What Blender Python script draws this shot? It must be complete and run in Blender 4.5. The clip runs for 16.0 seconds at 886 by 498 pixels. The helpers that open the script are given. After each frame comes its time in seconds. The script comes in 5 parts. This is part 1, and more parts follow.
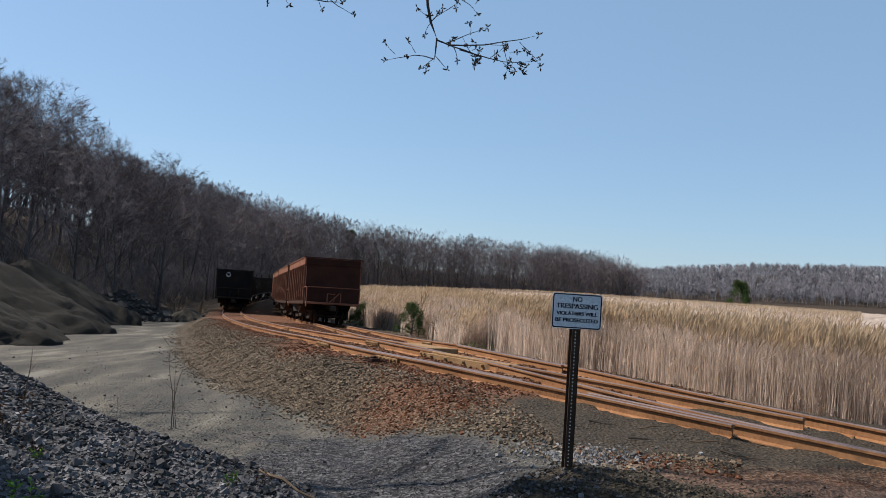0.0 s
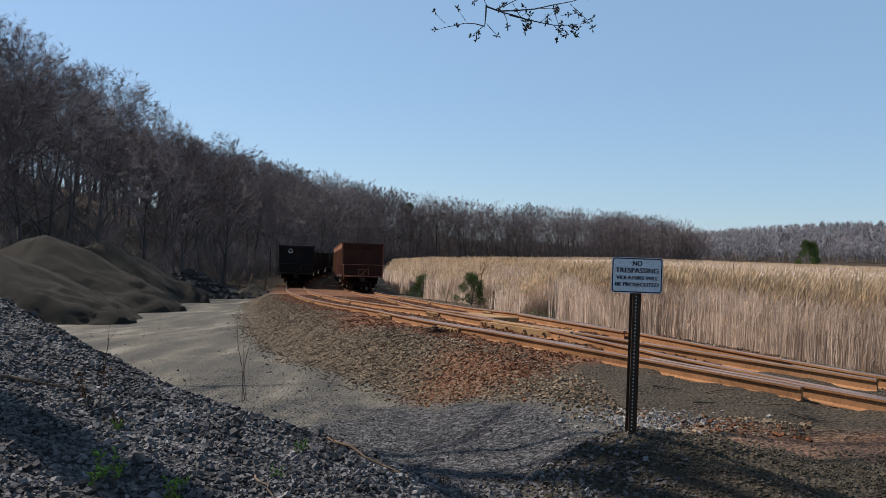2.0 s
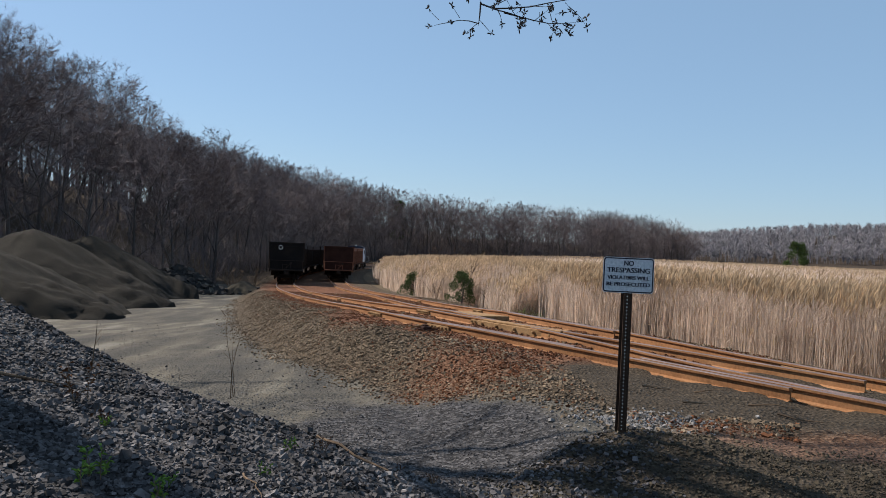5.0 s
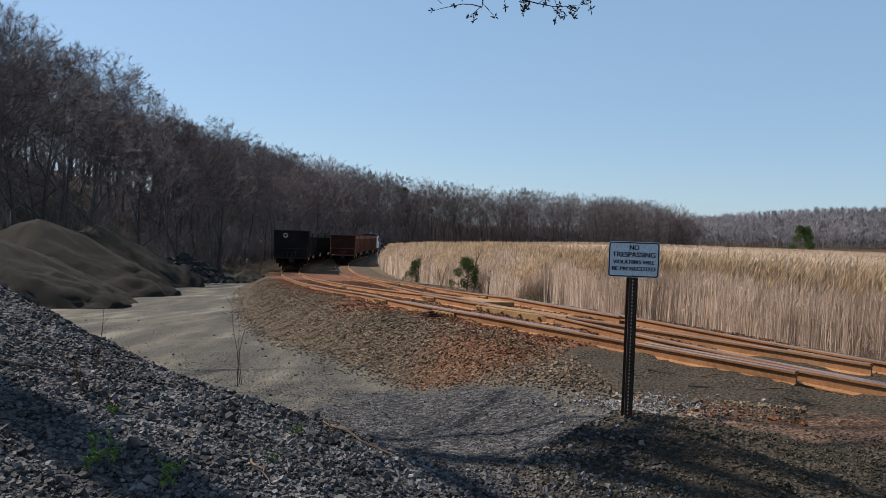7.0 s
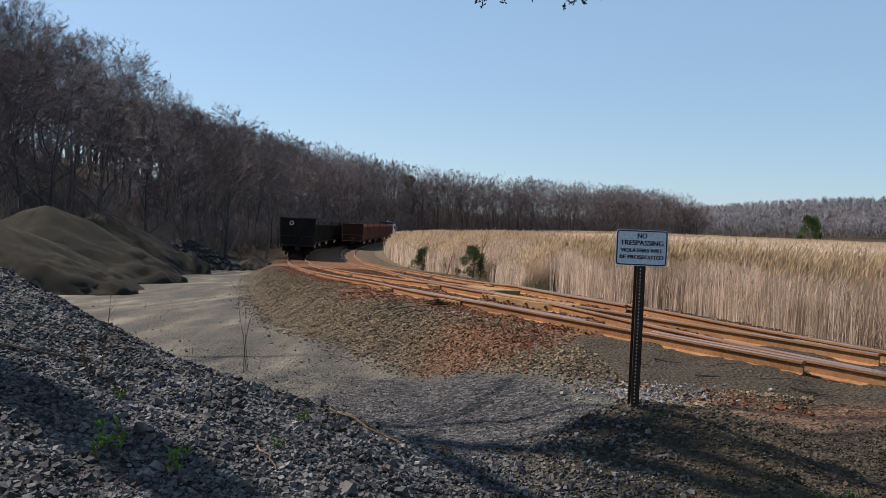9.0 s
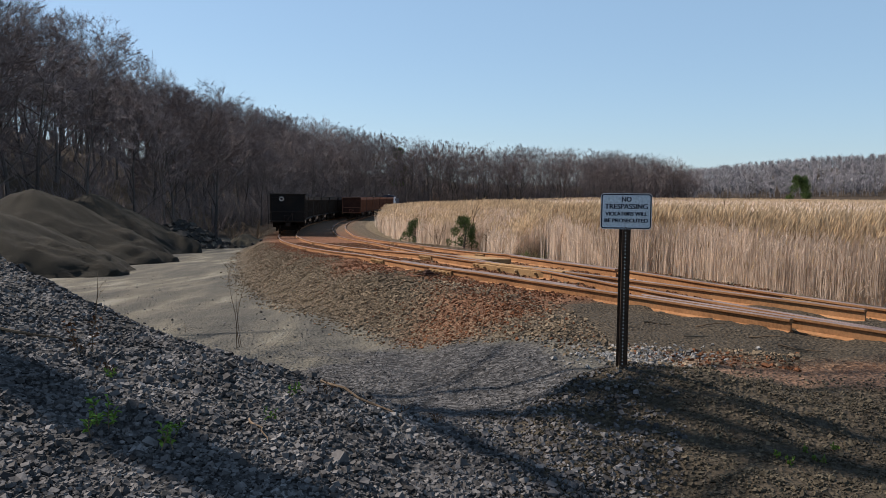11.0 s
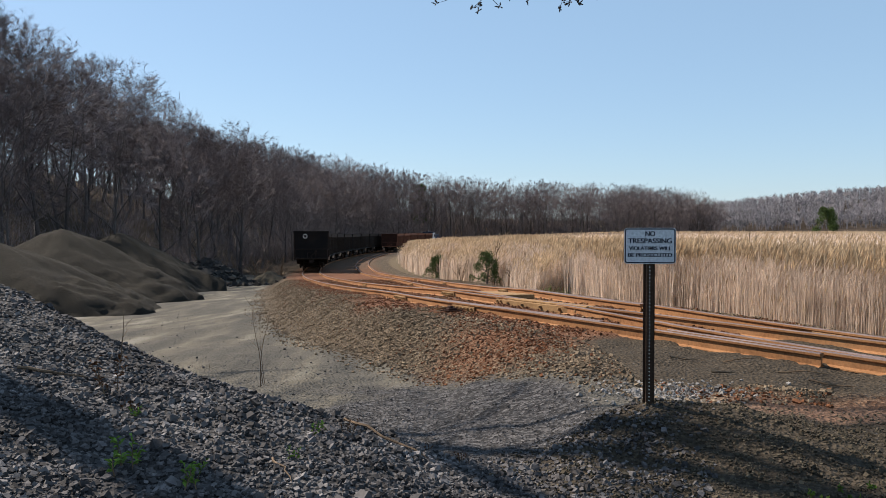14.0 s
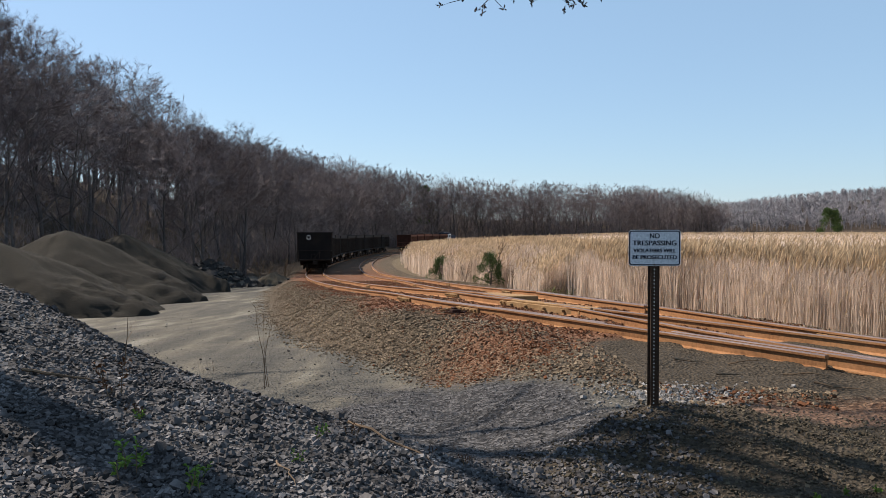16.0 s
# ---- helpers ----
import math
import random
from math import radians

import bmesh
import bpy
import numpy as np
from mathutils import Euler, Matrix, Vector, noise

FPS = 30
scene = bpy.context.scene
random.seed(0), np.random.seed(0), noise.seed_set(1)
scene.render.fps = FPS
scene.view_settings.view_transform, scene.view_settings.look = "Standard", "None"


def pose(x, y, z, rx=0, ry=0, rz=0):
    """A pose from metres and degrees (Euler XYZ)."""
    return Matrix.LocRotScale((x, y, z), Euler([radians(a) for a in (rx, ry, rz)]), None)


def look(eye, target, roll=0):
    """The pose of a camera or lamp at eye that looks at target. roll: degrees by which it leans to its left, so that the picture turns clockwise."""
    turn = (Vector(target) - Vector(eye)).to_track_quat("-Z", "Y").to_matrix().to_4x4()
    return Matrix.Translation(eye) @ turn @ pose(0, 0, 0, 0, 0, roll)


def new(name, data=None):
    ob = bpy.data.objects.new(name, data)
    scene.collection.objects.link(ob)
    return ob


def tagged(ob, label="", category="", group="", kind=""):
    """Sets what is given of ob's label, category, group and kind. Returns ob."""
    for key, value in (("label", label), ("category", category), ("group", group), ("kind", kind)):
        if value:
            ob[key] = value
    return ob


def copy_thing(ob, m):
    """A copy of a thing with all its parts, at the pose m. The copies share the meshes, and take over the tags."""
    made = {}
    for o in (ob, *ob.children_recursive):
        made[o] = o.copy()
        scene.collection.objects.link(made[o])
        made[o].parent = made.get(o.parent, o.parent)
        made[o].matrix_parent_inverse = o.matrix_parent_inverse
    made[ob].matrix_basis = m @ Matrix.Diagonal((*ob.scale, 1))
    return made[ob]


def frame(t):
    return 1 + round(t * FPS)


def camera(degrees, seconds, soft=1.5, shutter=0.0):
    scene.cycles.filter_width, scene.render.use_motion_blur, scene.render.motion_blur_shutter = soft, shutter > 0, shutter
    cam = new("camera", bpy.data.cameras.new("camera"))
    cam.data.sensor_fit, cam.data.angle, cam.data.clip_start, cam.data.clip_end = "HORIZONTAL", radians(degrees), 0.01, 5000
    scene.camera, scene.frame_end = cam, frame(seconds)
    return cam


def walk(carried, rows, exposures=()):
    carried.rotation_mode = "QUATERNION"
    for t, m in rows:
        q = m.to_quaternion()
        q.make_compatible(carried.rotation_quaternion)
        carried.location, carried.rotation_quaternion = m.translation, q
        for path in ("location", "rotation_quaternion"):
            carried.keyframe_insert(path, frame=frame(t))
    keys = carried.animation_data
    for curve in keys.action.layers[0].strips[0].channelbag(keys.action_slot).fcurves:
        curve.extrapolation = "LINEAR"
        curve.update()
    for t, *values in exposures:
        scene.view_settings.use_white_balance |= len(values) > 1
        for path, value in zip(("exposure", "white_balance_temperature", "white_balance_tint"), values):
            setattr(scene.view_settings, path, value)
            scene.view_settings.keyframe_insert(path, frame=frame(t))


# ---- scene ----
PATH = [
    (0.0, -0.036, -0.006, 1.632, -5.35, 2.46, -3.83),
    (0.5, -0.041, -0.019, 1.635, -4.38, 1.82, -3.22),
    (1.0, -0.048, -0.042, 1.627, -1.40, 0.68, -2.07),
    (1.5, -0.039, -0.037, 1.628, -0.78, 0.59, -1.44),
    (2.0, -0.030, -0.033, 1.621, -1.05, 0.09, -2.05),
    (2.5, -0.033, -0.036, 1.626, -0.96, 0.15, -2.32),
    (3.0, -0.032, -0.031, 1.621, -1.10, -0.28, -2.46),
    (3.5, -0.037, -0.028, 1.620, -1.10, -0.38, -2.64),
    (4.0, -0.034, -0.022, 1.621, -1.83, -0.00, -2.71),
    (6.5, -0.039, -0.010, 1.619, -1.46, -0.39, -2.33),
    (7.0, -0.037, -0.006, 1.614, -1.40, -1.01, -2.14),
    (7.5, -0.039, 0.007, 1.616, -1.04, -1.20, -2.03),
    (8.0, -0.043, 0.011, 1.613, -0.55, -1.48, -2.64),
    (8.5, -0.044, 0.012, 1.613, -0.61, -1.61, -2.88),
    (9.0, -0.043, 0.013, 1.607, -0.96, -1.88, -2.39),
    (9.2, -0.043, 0.020, 1.612, -0.85, -1.99, -2.52),
    (11.5, 0.012, -0.010, 1.594, -1.21, -4.19, 0.28),
    (12.0, 0.019, -0.012, 1.596, -0.58, -2.93, 0.93),
    (12.5, 0.018, -0.018, 1.597, -0.53, -2.25, 0.68),
    (13.0, 0.010, -0.014, 1.599, -0.34, -1.87, 0.65),
    (13.5, 0.001, -0.006, 1.599, -0.25, -1.69, 0.45),
    (14.0, 0.000, 0.000, 1.600, 0.00, -1.36, 0.00),
    (14.5, 0.000, -0.003, 1.599, 0.02, -1.37, 0.20),
    (15.0, -0.001, 0.000, 1.603, 0.17, -1.41, 0.27),
    (15.5, -0.004, 0.008, 1.600, 0.62, -1.18, 0.09),
    (16.0, -0.004, 0.008, 1.608, 0.25, -1.28, 0.03),
]
cam = camera(59.0, 16.0, soft=0.65)
walk(cam, [(t, pose(x, y, z, 90 + p, r, w)) for t, x, y, z, w, p, r in PATH], exposures=[(0.0, 0.9, 6150, 13), (4.0, 0.88, 6250, 13), (7.5, 0.88, 6300, 13), (9.0, 0.99, 6400, 13), (11.5, 1.0, 6450, 13), (13.0, 1.13, 6520, 13), (16.0, 1.15, 6500, 13)])

# ---- sky and sun ----
SUN_EL, SUN_AZ = 44.0, -60.0          # degrees; azimuth from +y towards +x
world = bpy.data.worlds.new("sky")
scene.world = world
world.use_nodes = True
wn = world.node_tree
sky = wn.nodes.new("ShaderNodeTexSky")
sky.sky_type = "NISHITA"
sky.sun_disc = False
sky.sun_elevation, sky.sun_rotation = radians(SUN_EL), radians(SUN_AZ)
sky.air_density, sky.dust_density, sky.ozone_density = 1.0, 0.3, 3.0
haze = wn.nodes.new("ShaderNodeMix")          # thin even haze over the clear sky
haze.data_type = "RGBA"
haze.inputs[0].default_value = 0.45
haze.inputs[7].default_value = (3.7, 5.75, 7.6, 1)
wn.links.new(sky.outputs[0], haze.inputs[6])
wn.links.new(haze.outputs[2], wn.nodes["Background"].inputs[0])
wn.nodes["Background"].inputs[1].default_value = 0.057
sun = new("sun", bpy.data.lights.new("sun", "SUN"))
sun.data.energy, sun.data.angle, sun.data.color = 4.1, radians(0.53), (1.0, 0.91, 0.77)
to_sun = Vector((math.sin(radians(SUN_AZ)) * math.cos(radians(SUN_EL)), math.cos(radians(SUN_AZ)) * math.cos(radians(SUN_EL)), math.sin(radians(SUN_EL))))
sun.matrix_world = look((0, 0, 60), Vector((0, 0, 60)) - to_sun)


# ---- materials ----
def shader(name, rough=0.9, metal=0.0):
    m = bpy.data.materials.new(name)
    m.use_nodes = True
    b = m.node_tree.nodes["Principled BSDF"]
    b.inputs["Roughness"].default_value, b.inputs["Metallic"].default_value = rough, metal
    b.inputs["Specular IOR Level"].default_value = 0.15
    return m, m.node_tree, b


def coords(nt, space="Object"):
    return nt.nodes.new("ShaderNodeTexCoord").outputs[space]


def noise_tex(nt, vec, scale, detail=4.0, rough=0.55):
    n = nt.nodes.new("ShaderNodeTexNoise")
    n.inputs["Scale"].default_value, n.inputs["Detail"].default_value, n.inputs["Roughness"].default_value = scale, detail, rough
    nt.links.new(vec, n.inputs["Vector"])
    return n.outputs["Fac"]


def ramp(nt, fac, stops):
    r = nt.nodes.new("ShaderNodeValToRGB")
    while len(r.color_ramp.elements) < len(stops):
        r.color_ramp.elements.new(0.5)
    for e, (p, c) in zip(r.color_ramp.elements, stops):
        e.position, e.color = p, (*c, 1)
    nt.links.new(fac, r.inputs[0])
    return r.outputs[0]


def mix(nt, fac, a, b, how="MIX"):
    m = nt.nodes.new("ShaderNodeMix")
    m.data_type, m.blend_type = "RGBA", how
    for socket, v in ((m.inputs[0], fac), (m.inputs[6], a), (m.inputs[7], b)):
        if isinstance(v, (int, float)):
            socket.default_value = v
        elif isinstance(v, tuple):
            socket.default_value = (*v, 1)
        else:
            nt.links.new(v, socket)
    return m.outputs[2]


def bump(nt, b, height, strength, dist):
    n = nt.nodes.new("ShaderNodeBump")
    n.inputs["Strength"].default_value, n.inputs["Distance"].default_value = strength, dist
    nt.links.new(height, n.inputs["Height"])
    nt.links.new(n.outputs[0], b.inputs["Normal"])


def mottled(name, dark, mid, light, scale=3.0, fine=40.0, rough=0.9, metal=0.0, depth=0.01, vary=0.0, islands=False):
    """A surface with stains at one scale and grain at another."""
    m, nt, b = shader(name, rough, metal)
    c = coords(nt)
    big, small = noise_tex(nt, c, scale), noise_tex(nt, c, fine, 3)
    col = ramp(nt, big, [(0.3, dark), (0.5, mid), (0.72, light)])
    col = mix(nt, 0.35, col, ramp(nt, small, [(0.3, tuple(v * 0.45 for v in mid)), (0.7, tuple(min(1, v * 1.7) for v in mid))]))
    if vary:
        info = nt.nodes.new("ShaderNodeNewGeometry").outputs["Random Per Island"] if islands else nt.nodes.new("ShaderNodeObjectInfo").outputs["Random"]
        col = mix(nt, 1.0, col, ramp(nt, info, [(0, (1 - vary,) * 3), (1, (1 + vary * 0.6,) * 3)]), "MULTIPLY")
    nt.links.new(col, b.inputs["Base Color"])
    bump(nt, b, small, 0.6, depth)
    return m


M = {}
M["rust_body"] = mottled("rust_body", (0.021, 0.0085, 0.006), (0.036, 0.0138, 0.0092), (0.058, 0.0225, 0.014), 1.2, 14, 0.85, depth=0.006, vary=0.25)
# the body's rust again, paler: sunlight on ribs and edges is put into the colour
M["rust_sunlit"] = mottled("rust_sunlit", (0.12, 0.045, 0.0263), (0.18, 0.075, 0.045), (0.255, 0.112, 0.0675), 2, 18, 0.8, depth=0.006)
M["dark_body"] = mottled("dark_body", (0.008, 0.0072, 0.0072), (0.0136, 0.0112, 0.0104), (0.028, 0.0192, 0.0144), 1.1, 14, 0.8, depth=0.006, vary=0.3)
M["dark_steel"] = mottled("dark_steel", (0.016, 0.012, 0.0096), (0.028, 0.0192, 0.0144), (0.048, 0.0304, 0.02), 3, 30, 0.7, depth=0.004)
M["wheel_steel"] = mottled("wheel_steel", (0.02, 0.014, 0.0112), (0.036, 0.024, 0.018), (0.056, 0.036, 0.028), 6, 40, 0.55, 0.6, 0.003)
M["pale_mark"] = mottled("pale_mark", (0.4, 0.4, 0.38), (0.55, 0.54, 0.5), (0.62, 0.6, 0.56), 4, 40)
M["rail_rust"] = mottled("rail_rust", (0.145, 0.064, 0.028), (0.235, 0.113, 0.05), (0.32, 0.17, 0.082), 1.3, 25, 0.8, depth=0.003)
M["rail_head"] = mottled("rail_head", (0.075, 0.05, 0.045), (0.115, 0.08, 0.075), (0.18, 0.135, 0.13), 1.5, 30, 0.62, 0.0, 0.002)
M["plate_rust"] = mottled("plate_rust", (0.144, 0.0792, 0.036), (0.23, 0.137, 0.0648), (0.302, 0.202, 0.108), 3, 30, 0.85, depth=0.004)
M["tie_wood"] = mottled("tie_wood", (0.06, 0.042, 0.03), (0.11, 0.078, 0.055), (0.19, 0.14, 0.1), 2, 35, 0.95, depth=0.01, vary=0.4)
M["bark"] = mottled("bark", (0.05, 0.043, 0.041), (0.095, 0.083, 0.078), (0.16, 0.142, 0.134), 0.8, 9, 0.95, depth=0.02, vary=0.35)
M["twig"] = mottled("twig", (0.09, 0.074, 0.075), (0.14, 0.116, 0.116), (0.21, 0.175, 0.172), 0.35, 3, 0.95, depth=0.01, vary=0.35)
# twig for the far ridge: air haze is put into its paler, bluer colour
M["hazed_twig"] = mottled("hazed_twig", (0.17, 0.158, 0.168), (0.215, 0.2, 0.212), (0.27, 0.25, 0.262), 0.02, 0.3, 0.95, depth=0.01, vary=0.25, islands=True)
M["reed_stalk"] = mottled("reed_stalk", (0.46, 0.36, 0.285), (0.6, 0.48, 0.395), (0.72, 0.59, 0.5), 0.12, 1.4, 0.9, depth=0.003, vary=0.35, islands=True)
M["reed_plume"] = mottled("reed_plume", (0.36, 0.265, 0.17), (0.5, 0.385, 0.26), (0.62, 0.5, 0.36), 0.1, 1.1, 0.95, depth=0.003, vary=0.4, islands=True)


def let_through(m, share):
    """Thin dry blades: part of the light passes through them."""
    nt = m.node_tree
    b, out = nt.nodes["Principled BSDF"], nt.nodes["Material Output"]
    tr, mx = nt.nodes.new("ShaderNodeBsdfTranslucent"), nt.nodes.new("ShaderNodeMixShader")
    nt.links.new(b.inputs["Base Color"].links[0].from_socket, tr.inputs[0])
    mx.inputs[0].default_value = share
    nt.links.new(b.outputs[0], mx.inputs[1])
    nt.links.new(tr.outputs[0], mx.inputs[2])
    nt.links.new(mx.outputs[0], out.inputs[0])


let_through(M["reed_stalk"], 0.5)
let_through(M["reed_plume"], 0.5)
M["cedar"] = mottled("cedar", (0.0352, 0.064, 0.0192), (0.072, 0.109, 0.0352), (0.136, 0.16, 0.056), 2.5, 12, 0.9, depth=0.01, vary=0.4, islands=True)
M["spring_leaf"] = mottled("spring_leaf", (0.14, 0.16, 0.05), (0.2, 0.22, 0.08), (0.28, 0.28, 0.12), 2.5, 12, 0.9, depth=0.01, vary=0.4, islands=True)
M["weed_green"] = mottled("weed_green", (0.07, 0.13, 0.02), (0.12, 0.21, 0.035), (0.2, 0.3, 0.06), 8, 40, 0.8, depth=0.003, vary=0.3, islands=True)
M["dry_stem"] = mottled("dry_stem", (0.07, 0.05, 0.035), (0.13, 0.09, 0.06), (0.2, 0.15, 0.1), 3, 30, 0.95, depth=0.003)
M["dead_leaf"] = mottled("dead_leaf", (0.045, 0.0175, 0.0075), (0.08, 0.035, 0.015), (0.13, 0.065, 0.03), 3, 20, 0.9, depth=0.003, vary=0.4, islands=True)
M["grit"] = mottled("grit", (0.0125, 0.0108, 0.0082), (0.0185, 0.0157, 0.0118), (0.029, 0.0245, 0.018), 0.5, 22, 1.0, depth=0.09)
M["stone_grey"] = mottled("stone_grey", (0.04, 0.0365, 0.0365), (0.09, 0.083, 0.083), (0.21, 0.197, 0.194), 2.2, 30, 0.9, depth=0.006, vary=0.75, islands=True)
M["stone_tan"] = mottled("stone_tan", (0.083, 0.061, 0.04), (0.145, 0.107, 0.072), (0.23, 0.178, 0.126), 0.6, 30, 0.95, depth=0.006, vary=0.5, islands=True)
M["stone_rust"] = mottled("stone_rust", (0.0638, 0.0238, 0.011), (0.111, 0.0442, 0.0204), (0.162, 0.0765, 0.0408), 0.7, 30, 0.95, depth=0.006, vary=0.5, islands=True)
M["stone_pale"] = mottled("stone_pale", (0.12, 0.112, 0.106), (0.19, 0.178, 0.17), (0.29, 0.272, 0.26), 1.2, 12, 0.95, depth=0.006, vary=0.5, islands=True)
M["mound_stone"] = mottled("mound_stone", (0.036, 0.0285, 0.0195), (0.062, 0.05, 0.035), (0.108, 0.089, 0.062), 1.2, 12, 0.95, depth=0.006, vary=0.5, islands=True)
M["stone_dark"] = mottled("stone_dark", (0.02, 0.018, 0.017), (0.04, 0.037, 0.035), (0.075, 0.069, 0.064), 1.2, 12, 0.95, depth=0.02, vary=0.5, islands=True)
M["post_steel"] = mottled("post_steel", (0.028, 0.018, 0.013), (0.05, 0.03, 0.02), (0.085, 0.052, 0.035), 4, 60, 0.7, 0.2, 0.001)
M["sign_face"] = mottled("sign_face", (0.52, 0.55, 0.58), (0.58, 0.61, 0.64), (0.64, 0.66, 0.69), 4, 70, 0.45, depth=0.0005)
M["sign_ink"] = mottled("sign_ink", (0.012, 0.016, 0.03), (0.016, 0.02, 0.036), (0.024, 0.028, 0.045), 5, 70, 0.5, depth=0.0003)
M["cab_blue"] = mottled("cab_blue", (0.02, 0.026, 0.045), (0.03, 0.04, 0.065), (0.05, 0.06, 0.09), 1.5, 20, 0.6, depth=0.003)
M["cab_white"] = mottled("cab_white", (0.5, 0.5, 0.5), (0.62, 0.62, 0.62), (0.7, 0.7, 0.7), 1.5, 20, 0.6, depth=0.003)


def glass_mat():
    m, nt, b = shader("cab_glass", 0.05)
    b.inputs["Base Color"].default_value = (0.02, 0.025, 0.03, 1)
    return m


M["glass"] = glass_mat()


def ground_mat():
    """One sheet: earth, pale yard, tan and rusty ballast, grey gravel, dark mound and leaf litter, laid out by the zones of the plan."""
    m, nt, b = shader("ground_mix", 1.0)
    c = coords(nt)
    fine, mid, big = noise_tex(nt, c, 26, 5), noise_tex(nt, c, 4.5, 6), noise_tex(nt, c, 0.42, 5)
    vor = nt.nodes.new("ShaderNodeTexVoronoi")
    vor.inputs["Scale"].default_value = 27
    nt.links.new(c, vor.inputs["Vector"])
    sep = nt.nodes.new("ShaderNodeSeparateColor")
    nt.links.new(vor.outputs["Color"], sep.inputs[0])
    cell = sep.outputs[0]
    a1 = nt.nodes.new("ShaderNodeAttribute")
    a1.attribute_name = "zone"
    z = nt.nodes.new("ShaderNodeSeparateColor")
    nt.links.new(a1.outputs["Color"], z.inputs[0])
    a2 = nt.nodes.new("ShaderNodeAttribute")
    a2.attribute_name = "zone_b"
    z2 = nt.nodes.new("ShaderNodeSeparateColor")
    nt.links.new(a2.outputs["Color"], z2.inputs[0])
    # stretched streaks of fines on the yard
    mp = nt.nodes.new("ShaderNodeMapping")
    mp.inputs["Scale"].default_value = (0.8, 0.13, 1)
    mp.inputs["Rotation"].default_value = (0, 0, radians(-16))
    nt.links.new(c, mp.inputs["Vector"])
    streak = noise_tex(nt, mp.outputs[0], 1.6, 6)
    litter = ramp(nt, mid, [(0.3, (0.022, 0.017, 0.013)), (0.55, (0.048, 0.034, 0.024)), (0.75, (0.085, 0.056, 0.036))])
    yard = ramp(nt, streak, [(0.34, (0.05, 0.047, 0.044)), (0.48, (0.085, 0.077, 0.066)), (0.57, (0.14, 0.122, 0.094)), (0.68, (0.24, 0.22, 0.185))])
    yard = mix(nt, 0.4, yard, ramp(nt, fine, [(0.3, (0.035, 0.033, 0.029)), (0.7, (0.13, 0.12, 0.1))]))
    tan = ramp(nt, cell, [(0.0, (0.024, 0.0175, 0.0115)), (0.5, (0.062, 0.046, 0.031)), (1.0, (0.14, 0.105, 0.073))])
    rust = ramp(nt, cell, [(0.0, (0.06, 0.022, 0.01)), (0.5, (0.125, 0.052, 0.026)), (1.0, (0.2, 0.1, 0.058))])
    grey = ramp(nt, cell, [(0.0, (0.015, 0.0145, 0.015)), (0.5, (0.042, 0.04, 0.041)), (1.0, (0.115, 0.109, 0.11))])
    soil = ramp(nt, fine, [(0.3, (0.024, 0.0185, 0.013)), (0.55, (0.05, 0.039, 0.028)), (0.75, (0.1, 0.077, 0.055))])
    marsh = ramp(nt, mid, [(0.3, (0.06, 0.046, 0.03)), (0.7, (0.15, 0.115, 0.075))])

    def edge(sock, lo=0.35, hi=0.65):
        add = nt.nodes.new("ShaderNodeMath")
        add.operation = "MULTIPLY_ADD"
        nt.links.new(big, add.inputs[0])
        add.inputs[1].default_value = 0.5
        nt.links.new(sock, add.inputs[2])
        mr = nt.nodes.new("ShaderNodeMapRange")
        mr.inputs[1].default_value, mr.inputs[2].default_value = lo + 0.25, hi + 0.25
        nt.links.new(add.outputs[0], mr.inputs[0])
        return mr.outputs[0]

    col = mix(nt, edge(z.outputs[2]), litter, yard)
    col = mix(nt, edge(z2.outputs[1]), col, marsh)
    col = mix(nt, edge(z.outputs[0]), col, tan)
    col = mix(nt, edge(z2.outputs[0], 0.3, 0.9), col, rust)
    col = mix(nt, edge(z.outputs[1]), col, grey)
    col = mix(nt, edge(z2.outputs[2]), col, soil)
    nt.links.new(col, b.inputs["Base Color"])
    h = nt.nodes.new("ShaderNodeMath")
    h.operation = "ADD"
    nt.links.new(vor.outputs["Distance"], h.inputs[0])
    nt.links.new(fine, h.inputs[1])
    bump(nt, b, h.outputs[0], 0.9, 0.03)
    return m


M["ground"] = ground_mat()


# ---- mesh helpers ----
def part(name, bm, material, parent, label=""):
    me = bpy.data.meshes.new(name)
    bm.to_mesh(me)
    bm.free()
    me.materials.append(material)
    ob = new(name, me)
    ob.parent = parent
    return tagged(ob, label)


def mesh_ob(name, verts, faces, material, parent=None, label="", smooth=False):
    me = bpy.data.meshes.new(name)
    me.from_pydata(verts, [], faces)
    me.materials.append(material)
    if smooth:
        me.polygons.foreach_set("use_smooth", [True] * len(me.polygons))
    ob = new(name, me)
    ob.parent = parent
    return tagged(ob, label)


def box(bm, x0, x1, y0, y1, z0, z1, bevel=0.0):
    g = bmesh.ops.create_cube(bm, size=1)
    bmesh.ops.transform(bm, matrix=Matrix.LocRotScale(((x0 + x1) / 2, (y0 + y1) / 2, (z0 + z1) / 2), None, (x1 - x0, y1 - y0, z1 - z0)), verts=g["verts"])
    if bevel:
        bmesh.ops.bevel(bm, geom=list({e for v in g["verts"] for e in v.link_edges}), offset=bevel, segments=1, affect="EDGES")
    return bm


def boxes(*dims, bevel=0.0):
    bm = bmesh.new()
    for d in dims:
        box(bm, *d, bevel=bevel)
    return bm


